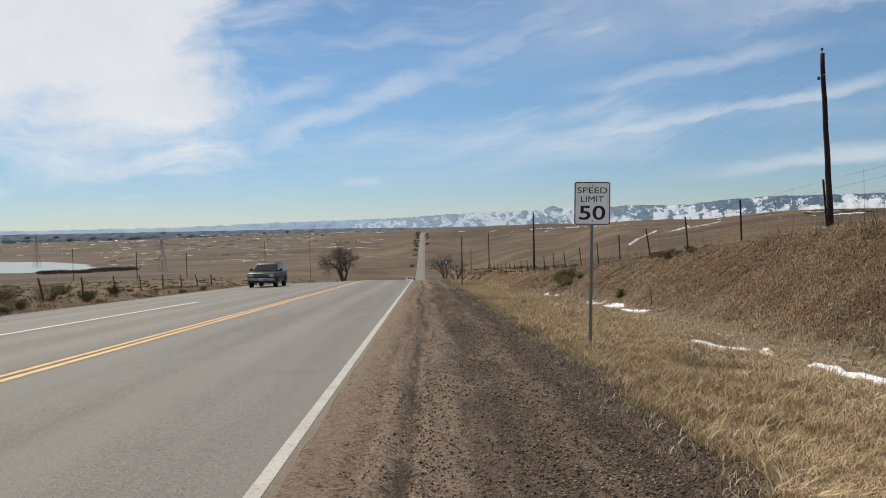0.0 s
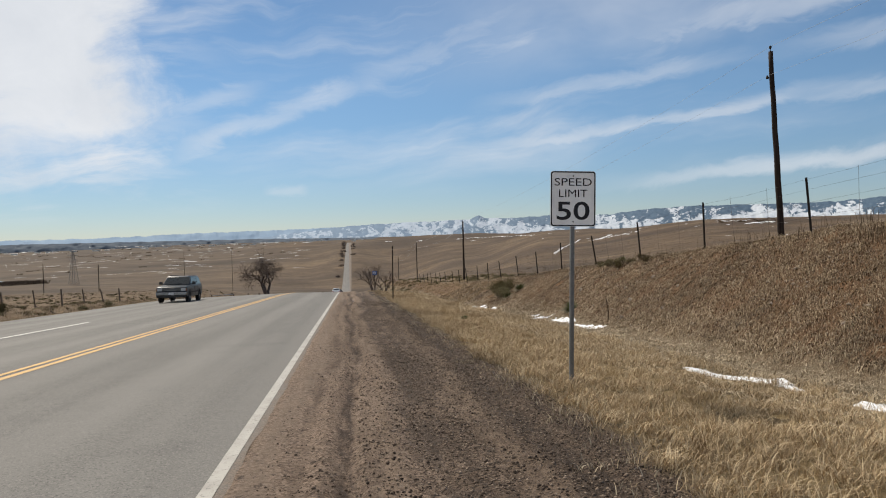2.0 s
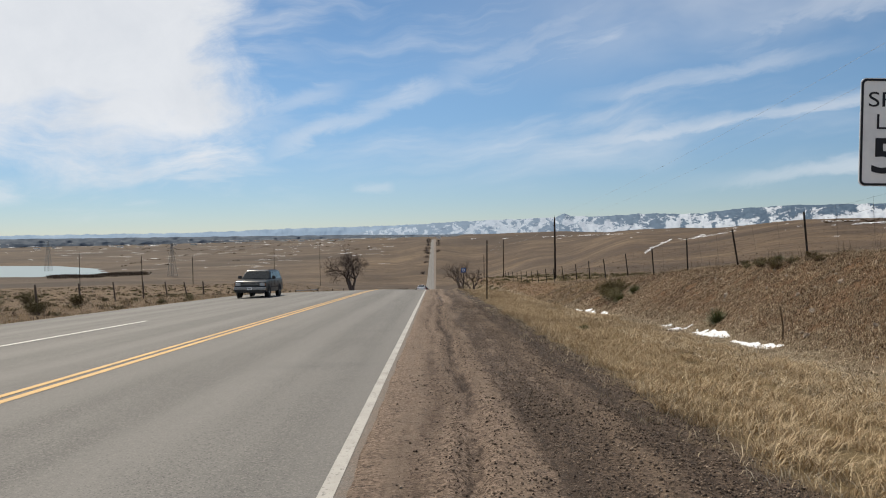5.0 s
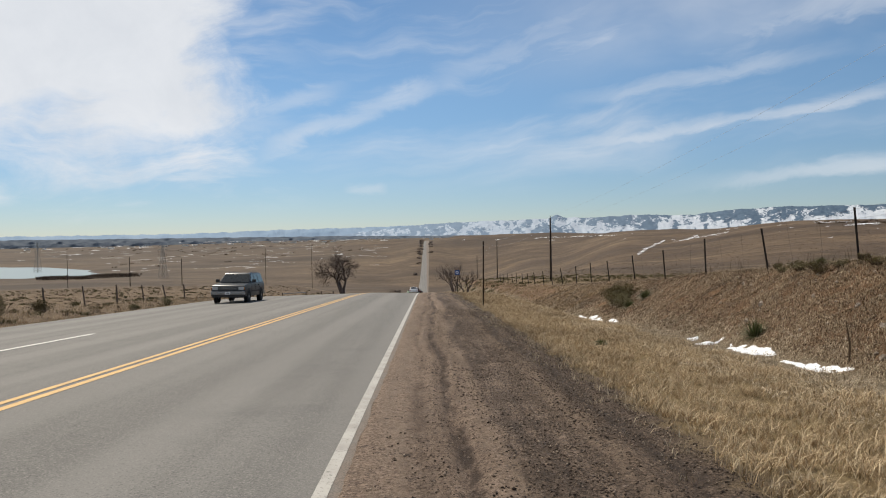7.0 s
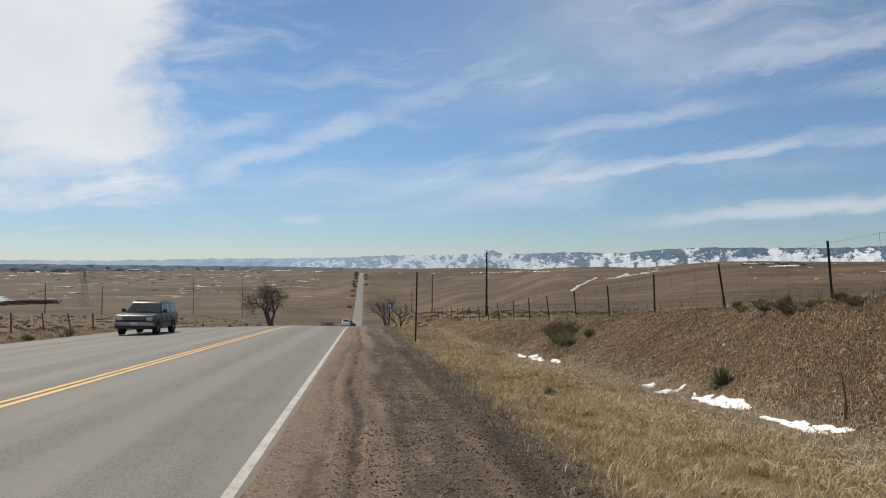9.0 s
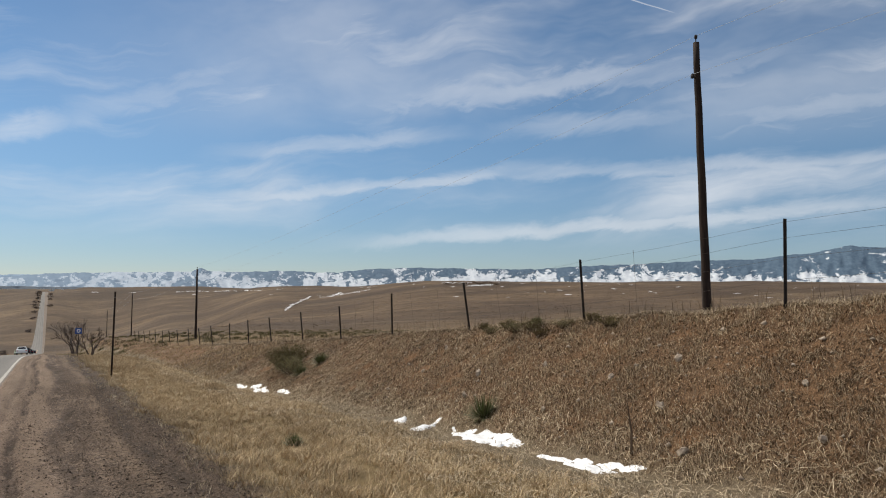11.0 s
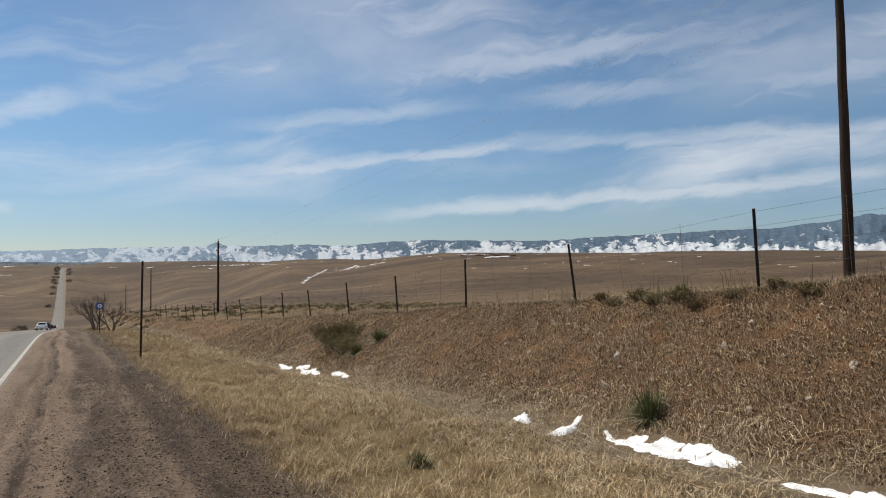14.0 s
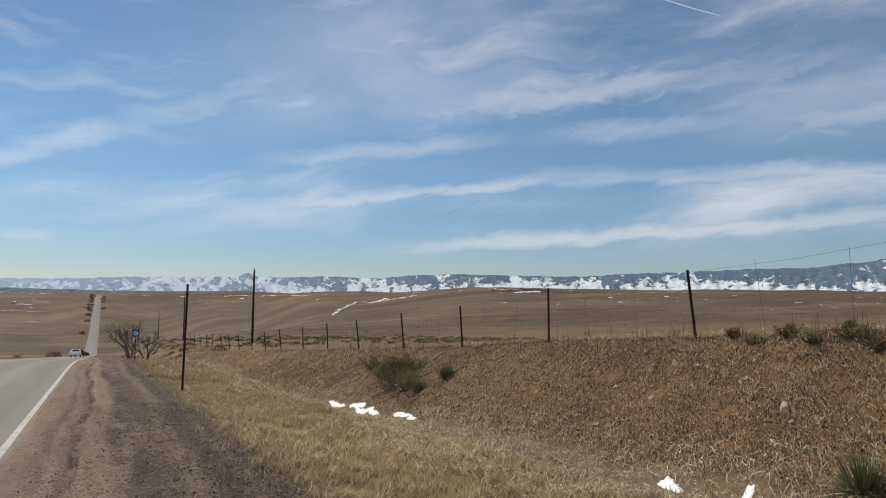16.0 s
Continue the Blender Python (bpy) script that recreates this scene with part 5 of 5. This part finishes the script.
for a0, e0, a1, e1 in runs:
    for i in range(44):
        f = (i + g.uniform(-0.4, 0.4)) / 43
        if g.random() < 0.12:
            continue
        x, y, z = on_land(a0 + (a1 - a0) * f + g.uniform(-0.06, 0.06), e0 + (e1 - e0) * f + g.uniform(-0.03, 0.03))
        r = math.hypot(x, y)
        gully.append((x, y, r * g.uniform(0.0018, 0.0042), r * g.uniform(0.004, 0.010), -(a0 + a1) / 2 + g.uniform(-25, 25)))
far_snow("gully_snow", "white snow lying in the hill's gullies", gully, 6)


def stone(bm, at, size, g):
    m = Matrix.Translation(at) @ Euler((g.uniform(0, 6), g.uniform(0, 6), g.uniform(0, 6))).to_matrix().to_4x4() @ Matrix.Diagonal((size * g.uniform(0.7, 1.2), size * g.uniform(0.6, 1.0), size * g.uniform(0.45, 0.8), 1))
    made = bmesh.ops.create_icosphere(bm, subdivisions=2, radius=0.5, matrix=m)["verts"]
    for v in made:
        v.co += Vector((g.uniform(-1, 1), g.uniform(-1, 1), g.uniform(-1, 1))) * size * 0.07
    return bm


g = random.Random(9)
for x, y, size in ((9.92, 30.6, 0.20), (9.35, 30.2, 0.16), (9.4, 30.35, 0.10), (10.1, 26.4, 0.15), (8.9, 23.6, 0.2), (10.6, 25.3, 0.17), (9.9, 33.3, 0.14), (9.3, 27.3, 0.12), (10.3, 28.6, 0.13), (9.6, 24.7, 0.16), (9.2, 33.9, 0.13), (9.0, 35.6, 0.12), (10.8, 33.7, 0.16), (9.4, 21.9, 0.14), (5.9, 44.0, 0.14), (10.2, 22.7, 0.13)):
    ob = part("rock", stone(bmesh.new(), (0, 0, 0), size, g), M_ROCK)
    ob.matrix_basis = pose(x, y, land(x, y) + size * 0.18)
    tagged(ob, "pale broken rock lying on the bank", "rock", "rocks on the bank")


def scatter_stones(name, xy, size, material, label, rng):
    """Loose stones as rough eight-sided lumps, joined as one mesh."""
    n = len(xy)
    s = np.minimum(size * rng.lognormal(0, 0.55, n), size * 3.2)
    z = land_z(xy[:, 0], xy[:, 1])
    a = rng.uniform(0, 6.28, n)
    ux, uy = np.cos(a), np.sin(a)
    k = rng.uniform(0.6, 1.3, (n, 6))
    v = np.zeros((n, 6, 3))
    for i, (p, q, r) in enumerate(((1, 0, 0), (0, 1, 0), (-1, 0, 0), (0, -1, 0), (0.2, 0.1, 0.75), (0, 0, -0.6))):
        v[:, i, 0] = xy[:, 0] + s * k[:, i] * (p * ux - q * uy)
        v[:, i, 1] = xy[:, 1] + s * k[:, i] * (p * uy + q * ux)
        v[:, i, 2] = z + s * (0.25 + r * k[:, i])
    f = np.array([(0, 1, 4), (1, 2, 4), (2, 3, 4), (3, 0, 4), (1, 0, 5), (2, 1, 5), (3, 2, 5), (0, 3, 5)])
    faces = (np.arange(n)[:, None, None] * 6 + f[None]).reshape(-1, 3)
    me = bpy.data.meshes.new(name)
    me.vertices.add(6 * n)
    me.vertices.foreach_set("co", v.ravel())
    me.loops.add(faces.size)
    me.loops.foreach_set("vertex_index", faces.ravel())
    me.polygons.add(len(faces))
    me.polygons.foreach_set("loop_start", np.arange(len(faces)) * 3)
    me.materials.append(material)
    me.update(calc_edges=True)
    return tagged(new(name, me), label, "gravel", kind="stuff")


M_GRAVEL = blades("crushed_stone", [(0.034, 0.025, 0.019), (0.085, 0.062, 0.047), (0.165, 0.122, 0.091), (0.34, 0.265, 0.20)], 0.9)
u = rng.uniform(0, 1, 130000)
gx_s = 0.30 + 3.15 * rng.beta(1.9, 1.2, 130000)
p = np.column_stack([gx_s, 2.2 + 40 * u**1.7])
keep = waves(p[:, 0] * 2.2, p[:, 1] * 0.35, 2.6, 12) + 0.30 * (p[:, 0] - 1.2) > rng.uniform(-0.9, 0.5, len(p))
scatter_stones("shoulder_gravel", p[keep], 0.0056, M_GRAVEL, "loose dark crushed stone on the shoulder", rng)
M_DARKSTONE = blades("dark_track_stone", [(0.038, 0.028, 0.022), (0.085, 0.063, 0.048), (0.15, 0.112, 0.085), (0.28, 0.22, 0.17)], 0.9)
n = 42000
yy = 2.0 + 44 * rng.uniform(0, 1, n) ** 1.6
lane = rng.choice([1.06, 1.70, 2.05, 2.80], n, p=[0.30, 0.18, 0.30, 0.22])
p = np.column_stack([lane + 0.16 * waves(yy * 0 + lane, yy, 9.0, 21) + rng.normal(0, 1, n) * np.where(lane < 1, 0.06, 0.15), yy])
p = p[waves(p[:, 0], p[:, 1], 2.1, 23) > rng.uniform(-0.9, 0.5, n)]
scatter_stones("track_gravel", p, 0.0046, M_DARKSTONE, "dark stones and clods along the tyre tracks", rng)
p = np.column_stack([rng.uniform(8.7, 11.4, 1900), 12 + 38 * rng.uniform(0, 1, 1900) ** 1.2])
scatter_stones("bank_stones", p, 0.019, M_ROCK, "pale stones scattered over the bank", rng)

bm = tube(bmesh.new(), [(0, 0, -0.1), (0.01, 0.0, 0.30), (-0.02, 0.02, 0.56), (-0.05, 0.03, 0.76)], [0.022, 0.018, 0.012, 0.006], 6)
stalk = thing("dead_stalk", "dead brown yucca stalk standing on the bank", "plant stalk", (8.79, 24.47, land(8.79, 24.47)))
part("stem", bm, M_TWIG, stalk)
for z, dx in ((0.36, 0.08), (0.48, -0.07), (0.58, 0.06)):
    part("twig", tube(bmesh.new(), [(0, 0, z), (dx, 0.03, z + 0.13)], [0.008, 0.003], 4), M_TWIG, stalk)


# ---- vehicles ----
def car_paint(name, color, rough=0.28):
    k = Mat(name, rough, 0.0, 0.2)
    dust = k.noise(3.0, 6, 0.6)
    k.color(k.mix(k.math("MULTIPLY", k.step(dust, 0.4, 0.75), 0.10), color, (0.22, 0.19, 0.16)))
    k.bsdf.inputs["Coat Weight"].default_value = 0.04
    k.put(k.math("ADD", k.math("MULTIPLY", dust, 0.25), rough - 0.1), k.bsdf.inputs["Roughness"])
    return k.m


M_SUV = car_paint("dark_blue_green_car_paint", (0.008, 0.014, 0.022))
M_CARWHITE = car_paint("white_car_paint", (0.72, 0.73, 0.74))
M_CARDARK = car_paint("black_car_paint", (0.018, 0.018, 0.022))
M_CARGREEN = car_paint("pale_green_car_paint", (0.30, 0.38, 0.26))
M_GLASS = plain("tinted_car_glass", (0.010, 0.013, 0.015), (0.018, 0.022, 0.025), 4, 0.08, 0.0, 0, 0.3)
M_LAMP = plain("headlight_lens", (0.30, 0.31, 0.32), (0.42, 0.43, 0.44), 30, 0.15, 0.2, 0.05, 0.6)
M_RED = plain("red_lamp_lens", (0.30, 0.012, 0.012), (0.40, 0.02, 0.02), 30, 0.2, 0.0, 0.05, 0.6)
M_AMBER = plain("amber_lamp_lens", (0.16, 0.055, 0.012), (0.22, 0.08, 0.02), 30, 0.25, 0.0, 0.05, 0.5)
M_TYRE = plain("tyre_rubber", (0.012, 0.012, 0.012), (0.028, 0.027, 0.026), 40, 0.85, 0, 0.3)
M_RIM = plain("alloy_rim", (0.36, 0.36, 0.36), (0.50, 0.50, 0.50), 20, 0.35, 0.7, 0.05)
M_TRIM = plain("dark_plastic_trim", (0.018, 0.018, 0.019), (0.034, 0.034, 0.034), 30, 0.6, 0, 0.1)
M_CHROME = plain("dull_chrome", (0.20, 0.205, 0.21), (0.28, 0.28, 0.285), 15, 0.22, 0.85, 0.03)


def loft(bm, side, half, taper_from, taper_to, top_half):
    """A body drawn from its (y, z) side outline, narrowing between two heights."""
    def width(z):
        f = min(max((z - taper_from) / (taper_to - taper_from), 0), 1)
        return half + (top_half - half) * f
    a = [bm.verts.new((-width(z), y, z)) for y, z in side]
    b = [bm.verts.new((width(z), y, z)) for y, z in side]
    n = len(side)
    for i in range(n):
        bm.faces.new((a[i], b[i], b[(i + 1) % n], a[(i + 1) % n]))
    bm.faces.new(a)
    bm.faces.new(b[::-1])
    bmesh.ops.recalc_face_normals(bm, faces=bm.faces[:])
    return bm


def soften(bm, offset, segments=2):
    bmesh.ops.bevel(bm, geom=bm.edges[:], offset=offset, segments=segments, affect="EDGES", profile=0.6, clamp_overlap=True)
    return bm


def pane(bm, quad):
    """A thin glass panel through four corners."""
    q = [Vector(p) for p in quad]
    n = (q[1] - q[0]).cross(q[3] - q[0]).normalized() * 0.004
    a, b = [bm.verts.new(p) for p in q], [bm.verts.new(p + n) for p in q]
    bm.faces.new(a[::-1])
    bm.faces.new(b)
    for i in range(4):
        bm.faces.new((a[i], a[(i + 1) % 4], b[(i + 1) % 4], b[i]))
    return bm


def wheel(parent, x, y, r, w):
    s = 1 if x > 0 else -1
    m = Matrix.Translation((x, y, r)) @ Matrix.Rotation(radians(90), 4, "Z")
    bm = disc(bmesh.new(), r * 0.62, r, w, 28, m)
    soften(bm, 0.012, 1)
    tyre = part("wheel", bm, M_TYRE, parent, "black rubber tyre", True)
    part("rim", disc(bmesh.new(), r * 0.20, r * 0.61, w * 0.55, 20, m @ Matrix.Translation((0, -s * w * 0.10, 0))), M_RIM, tyre, "dull alloy rim")
    part("hub", disc(bmesh.new(), 0, r * 0.19, w * 0.62, 12, m @ Matrix.Translation((0, -s * w * 0.12, 0))), M_RIM, tyre)


def sport_utility(at, turn):
    """A long four-door station-wagon truck; it faces -y."""
    c = thing("sport_utility_vehicle", "dark blue-green full-size sport utility vehicle on the road", "car", at, turn)
    side = [(0.02, 0.42), (0.0, 0.60), (0.03, 0.72), (0.06, 0.98), (0.16, 1.06), (0.75, 1.12), (1.42, 1.17), (5.10, 1.19), (5.20, 1.10), (5.22, 0.62), (5.18, 0.46), (4.55, 0.42), (0.6, 0.40)]
    body = part("body", soften(loft(bmesh.new(), side, 0.985, 0.95, 1.25, 0.95), 0.025), M_SUV, c, "dusty dark blue-green bodywork", True)
    top = [(1.40, 1.165), (2.12, 1.74), (2.35, 1.80), (4.75, 1.80), (4.98, 1.74), (5.14, 1.17)]
    part("cabin", soften(loft(bmesh.new(), top, 0.94, 1.17, 1.80, 0.74), 0.03), M_SUV, c, "", True)

    def sx(z):
        return 0.945 - (z - 1.17) / 0.63 * 0.205 + 0.006
    part("windscreen", pane(bmesh.new(), [(-0.84, 1.445, 1.215), (0.84, 1.445, 1.215), (0.71, 2.045, 1.70), (-0.71, 2.045, 1.70)]), M_GLASS, c, "dark windscreen")
    part("rear_window", pane(bmesh.new(), [(0.80, 5.125, 1.25), (-0.80, 5.125, 1.25), (-0.70, 4.995, 1.70), (0.70, 4.995, 1.70)]), M_GLASS, c, "dark tinted glass")
    for s in (1, -1):
        for (y0, y1, u0, u1) in ((1.72, 2.68, 2.25, 2.68), (2.78, 3.62, 2.78, 3.62), (3.74, 4.88, 3.74, 4.78)):
            q = [(s * sx(1.22), y0, 1.22), (s * sx(1.22), y1, 1.22), (s * sx(1.68), u1, 1.68), (s * sx(1.68), u0, 1.68)]
            part("side_window", pane(bmesh.new(), q if s > 0 else q[::-1]), M_GLASS, c, "dark tinted glass")
        for y in (1.70, 2.73, 3.68):
            part("door_gap", box(bmesh.new(), (s * 0.984 - 0.004, y, 0.52), (s * 0.984 + 0.006, y + 0.014, 1.14)), M_TRIM, body, "dark shut line")
        for y in (2.50, 3.45):
            part("door_handle", box(bmesh.new(), (s * 0.975 - 0.02, y, 1.02), (s * 0.975 + 0.025, y + 0.18, 1.06), 0.008), M_TRIM, body, "dark door handle")
        part("side_moulding", box(bmesh.new(), (s * 0.984 - 0.01, 1.50, 0.66), (s * 0.984 + 0.012, 4.0, 0.74), 0.006), M_TRIM, body, "dark rub strip")
        for y in (0.98, 4.22):
            # body is uncut here; a flush dark disc imitates the shaded wheel opening
            part("wheel_well_shade", disc(bmesh.new(), 0.0, 0.46, 0.05, 24, Matrix.Translation((s * 0.968, y, 0.42)) @ Matrix.Rotation(radians(90), 4, "Z")), M_TRIM, body, "dark disc for the shade of the wheel opening")
            wheel(c, s * 0.89, y, 0.385, 0.25)
        mirror = part("mirror", soften(box(bmesh.new(), (s * 1.10 - 0.11, 1.72, 1.20), (s * 1.10 + 0.11, 1.84, 1.40)), 0.02), M_TRIM, c, "black wing mirror")
        part("mirror_arm", box(bmesh.new(), (s * 0.96 - 0.06, 1.75, 1.21), (s * 0.96 + 0.06, 1.80, 1.26)), M_TRIM, mirror)
        part("headlight", soften(box(bmesh.new(), (s * 0.76 - 0.16, -0.002, 0.78), (s * 0.76 + 0.16, 0.08, 0.96)), 0.015), M_LAMP, c, "clear headlight")
        part("turn_lamp", box(bmesh.new(), (s * 0.945 - 0.035, 0.0, 0.79), (s * 0.945 + 0.035, 0.10, 0.95), 0.008), M_AMBER, c, "amber turn lamp")
        part("tail_lamp", box(bmesh.new(), (s * 0.90 - 0.06, 5.19, 0.85), (s * 0.90 + 0.06, 5.23, 1.15), 0.01), M_RED, c, "red tail lamp")
        part("roof_rail", tube(bmesh.new(), [(s * 0.62, 2.5, 1.84), (s * 0.62, 4.7, 1.84)], 0.018, 6), M_TRIM, c, "black roof rail")
    grille = part("grille", box(bmesh.new(), (-0.56, -0.004, 0.78), (0.56, 0.05, 0.96), 0.012), M_TRIM, c, "black grille")
    for z in (0.83, 0.87, 0.91):
        part("grille_bar", box(bmesh.new(), (-0.54, -0.014, z - 0.008), (0.54, -0.005, z + 0.008)), M_CHROME, grille)
    bumper = part("bumper", soften(box(bmesh.new(), (-0.99, -0.10, 0.50), (0.99, 0.10, 0.70)), 0.03), M_CHROME, c, "chrome front bumper")
    part("number_plate", box(bmesh.new(), (-0.15, -0.112, 0.53), (0.15, -0.102, 0.67), 0.002), M_SIGNFACE, bumper, "pale plate with plain bars")
    part("plate_bar", box(bmesh.new(), (-0.11, -0.1165, 0.575), (0.11, -0.1125, 0.625)), M_TRIM, bumper)
    part("valance", soften(box(bmesh.new(), (-0.93, -0.05, 0.34), (0.93, 0.12, 0.50)), 0.03), M_TRIM, c, "dark lower valance")
    part("bumper", soften(box(bmesh.new(), (-0.97, 5.16, 0.50), (0.97, 5.32, 0.68)), 0.03), M_CHROME, c, "chrome rear bumper")
    part("wiper", tube(bmesh.new(), [(-0.3, 1.44, 1.215), (0.35, 1.50, 1.275)], 0.01, 4), M_TRIM, c)
    return c


def far_car(at, turn, paint, label, pickup=False):
    """A car some way down the road: shell, glass, lamps and wheels."""
    c = thing("car", label, "car", at, turn, "cars down the road")
    side = [(0.0, 0.35), (0.0, 0.70), (0.9, 0.92), (4.35, 0.98), (4.5, 0.75), (4.5, 0.35)]
    part("body", soften(loft(bmesh.new(), side, 0.90, 0.7, 1.1, 0.84), 0.03), paint, c, "", True)
    top = [(1.0, 0.93), (1.75, 1.48), (2.6, 1.48), (2.9, 0.97)] if pickup else [(0.95, 0.93), (1.75, 1.44), (3.3, 1.44), (4.1, 0.97)]
    part("cabin", soften(loft(bmesh.new(), top, 0.83, 0.95, 1.46, 0.62), 0.03), paint, c, "", True)
    y0, y1 = (2.89, 2.66) if pickup else (4.02, 3.42)
    part("rear_window", pane(bmesh.new(), [(0.68, y0 + 0.02, 1.03), (-0.68, y0 + 0.02, 1.03), (-0.58, y1 + 0.02, 1.38), (0.58, y1 + 0.02, 1.38)]), M_GLASS, c, "dark rear window")
    part("windscreen", pane(bmesh.new(), [(-0.70, 1.04, 1.0), (0.70, 1.04, 1.0), (0.58, 1.66, 1.40), (-0.58, 1.66, 1.40)]), M_GLASS, c, "dark windscreen")
    for s in (1, -1):
        part("tail_lamp", box(bmesh.new(), (s * 0.70 - 0.13, 4.49, 0.66), (s * 0.70 + 0.13, 4.53, 0.80), 0.01), M_RED, c, "red tail lamp")
        part("headlight", box(bmesh.new(), (s * 0.66 - 0.14, -0.02, 0.60), (s * 0.66 + 0.14, 0.03, 0.70), 0.01), M_LAMP, c, "clear headlight")
        for y in (0.85, 3.55):
            wheel(c, s * 0.80, y, 0.32, 0.2)
    return c


def on_road(x, y):
    return (x, y, float(road_z(y)) + float(crown(x)))


tilt = math.degrees(math.atan(-0.0535))
suv = sport_utility((0, 0, 0), 0)
suv.matrix_basis = Matrix.Translation(on_road(-10.8, 54.0)) @ pose(0, 0, 0, tilt, 0.9, 0)
for x, y, turn, paint, label, pickup in ((-2.2, 176, 180, M_CARWHITE, "white car driving away over the crest", False), (-2.1, 205, 180, M_CARDARK, "black pickup driving away down the hill", True),
                                         (-2.2, 262, 180, M_CARDARK, "dark car far down the hill", False), (-6.4, 300, 0, M_CARGREEN, "pale green car coming up the far hill", False), (-2.2, 360, 180, M_CARDARK, "dark car far down the hill", False)):
    c = far_car((0, 0, 0), 0, paint, label, pickup)
    s = math.degrees(math.atan(float(road_z(y + 2) - road_z(y - 2)) / 4))
    c.matrix_basis = Matrix.Translation(on_road(x, y)) @ pose(0, 0, 0, s, 0, 0) @ pose(0, 0, 0, 0, 0, turn)


# ---- house on the pasture ----
M_WALL = plain("tan_stucco", (0.40, 0.355, 0.31), (0.50, 0.45, 0.40), 3, 0.9, 0, 0.2)
M_ROOF = plain("tan_shingles", (0.20, 0.165, 0.135), (0.27, 0.225, 0.19), 4, 0.9, 0, 0.4)


def farm_house(at, turn):
    h = thing("farm_house", "tan stucco two-storey house with shingled gable roofs", "house", at, turn)
    for lo, hi, ridge_z, axis in (((-6.8, -4, -0.8), (-0.6, 4, 3.0), 5.0, 1), ((-0.6, -4.4, -0.8), (6.6, 4.2, 5.0), 6.6, 0)):
        wall = part("wall", box(bmesh.new(), lo, hi, 0.02), M_WALL, h)
        bm = bmesh.new()
        o = 0.5
        if axis:
            pts = [(lo[0] - o, hi[2] - 0.05), ((lo[0] + hi[0]) / 2, ridge_z), (hi[0] + 0.1, hi[2] - 0.05), (hi[0] + 0.1, hi[2] + 0.15), ((lo[0] + hi[0]) / 2, ridge_z + 0.25), (lo[0] - o, hi[2] + 0.15)]
            prism(bm, pts, lo[1] - o, hi[1] + o)
        else:
            pts = [(lo[1] - o, hi[2] - 0.05), ((lo[1] + hi[1]) / 2, ridge_z), (hi[1] + o, hi[2] - 0.05), (hi[1] + o, hi[2] + 0.15), ((lo[1] + hi[1]) / 2, ridge_z + 0.25), (lo[1] - o, hi[2] + 0.15)]
            prism(bm, pts, -hi[0] - o, -lo[0] + o)
            bmesh.ops.transform(bm, matrix=Matrix.Rotation(radians(90), 4, "Z"), verts=bm.verts[:])
        part("roof", bm, M_ROOF, h)
        spots = [(-5.2, 0.9, 1.2, 1.3), (-2.6, 0.2, 1.1, 2.1)] if axis else [(1.2, 0.8, 1.4, 1.4), (4.6, 0.8, 1.6, 1.4), (1.2, 3.3, 1.2, 1.1), (4.6, 3.3, 1.4, 1.1)]
        for x, z, w, t in spots:
            win = part("window" if t < 2 else "door", box(bmesh.new(), (x - w / 2, lo[1] - 0.05, z), (x + w / 2, lo[1] - 0.003, z + t), 0.01), M_SIGNFACE if t < 2 else M_TRIM, h, "white window frame" if t < 2 else "dark door")
            if t < 2:
                part("pane", box(bmesh.new(), (x - w / 2 + 0.1, lo[1] - 0.07, z + 0.1), (x + w / 2 - 0.1, lo[1] - 0.052, z + t - 0.1)), M_GLASS, win, "dark pane")
    part("chimney", box(bmesh.new(), (1.0, 0.5, 5.0), (1.8, 1.3, 7.4), 0.03), M_WALL, h)
    return h


hx, hy = 0.9 + 232 * math.sin(radians(-39.6)), 5.4 + 232 * math.cos(radians(-39.6))
farm_house((hx, hy, land(hx, hy)), 38)


def settlement(seed):
    """Roofs of a far-off town, joined as one mesh."""
    g, bm = random.Random(seed), bmesh.new()
    for i in range(150):
        az, r = g.uniform(-55, 2), g.uniform(2700, 4050)
        x, y = r * math.sin(radians(az)), r * math.cos(radians(az))
        z, w, d, h = land(x, y), g.uniform(6, 22), g.uniform(6, 12), g.uniform(2, 5)
        box(bm, (x - w / 2, y - d / 2, z - 1), (x + w / 2, y + d / 2, z + h))
    return tagged(part("far_town", bm, M_SIGNBACK), "pale roofs of a town far out on the plain", "buildings", kind="stuff")


settlement(31)


def far_groves(seed):
    """Dark bare thickets by the lake and on the plain, each a ragged spray of twigs."""
    g = np.random.default_rng(seed)
    az = np.concatenate([g.uniform(-27.5, -21.5, 220), g.uniform(-50, -5, 260)])
    r = np.concatenate([g.uniform(990, 1110, 220), g.uniform(1300, 3600, 260)])
    c = np.column_stack([1 + r * np.sin(np.radians(az)), 12 + r * np.cos(np.radians(az))])
    c = c[(az > -23) | (r < 1100) | (r > 2500)]
    p = np.repeat(c, 26, 0) + g.normal(0, 3.4, (len(c) * 26, 2))
    return sprouts("far_thicket", p, 2.8, 0.28, 0.8, (0, 0, 0), M_TWIG, "dark leafless thicket by the reservoir", "thicket", g, 0.3)


far_groves(14)
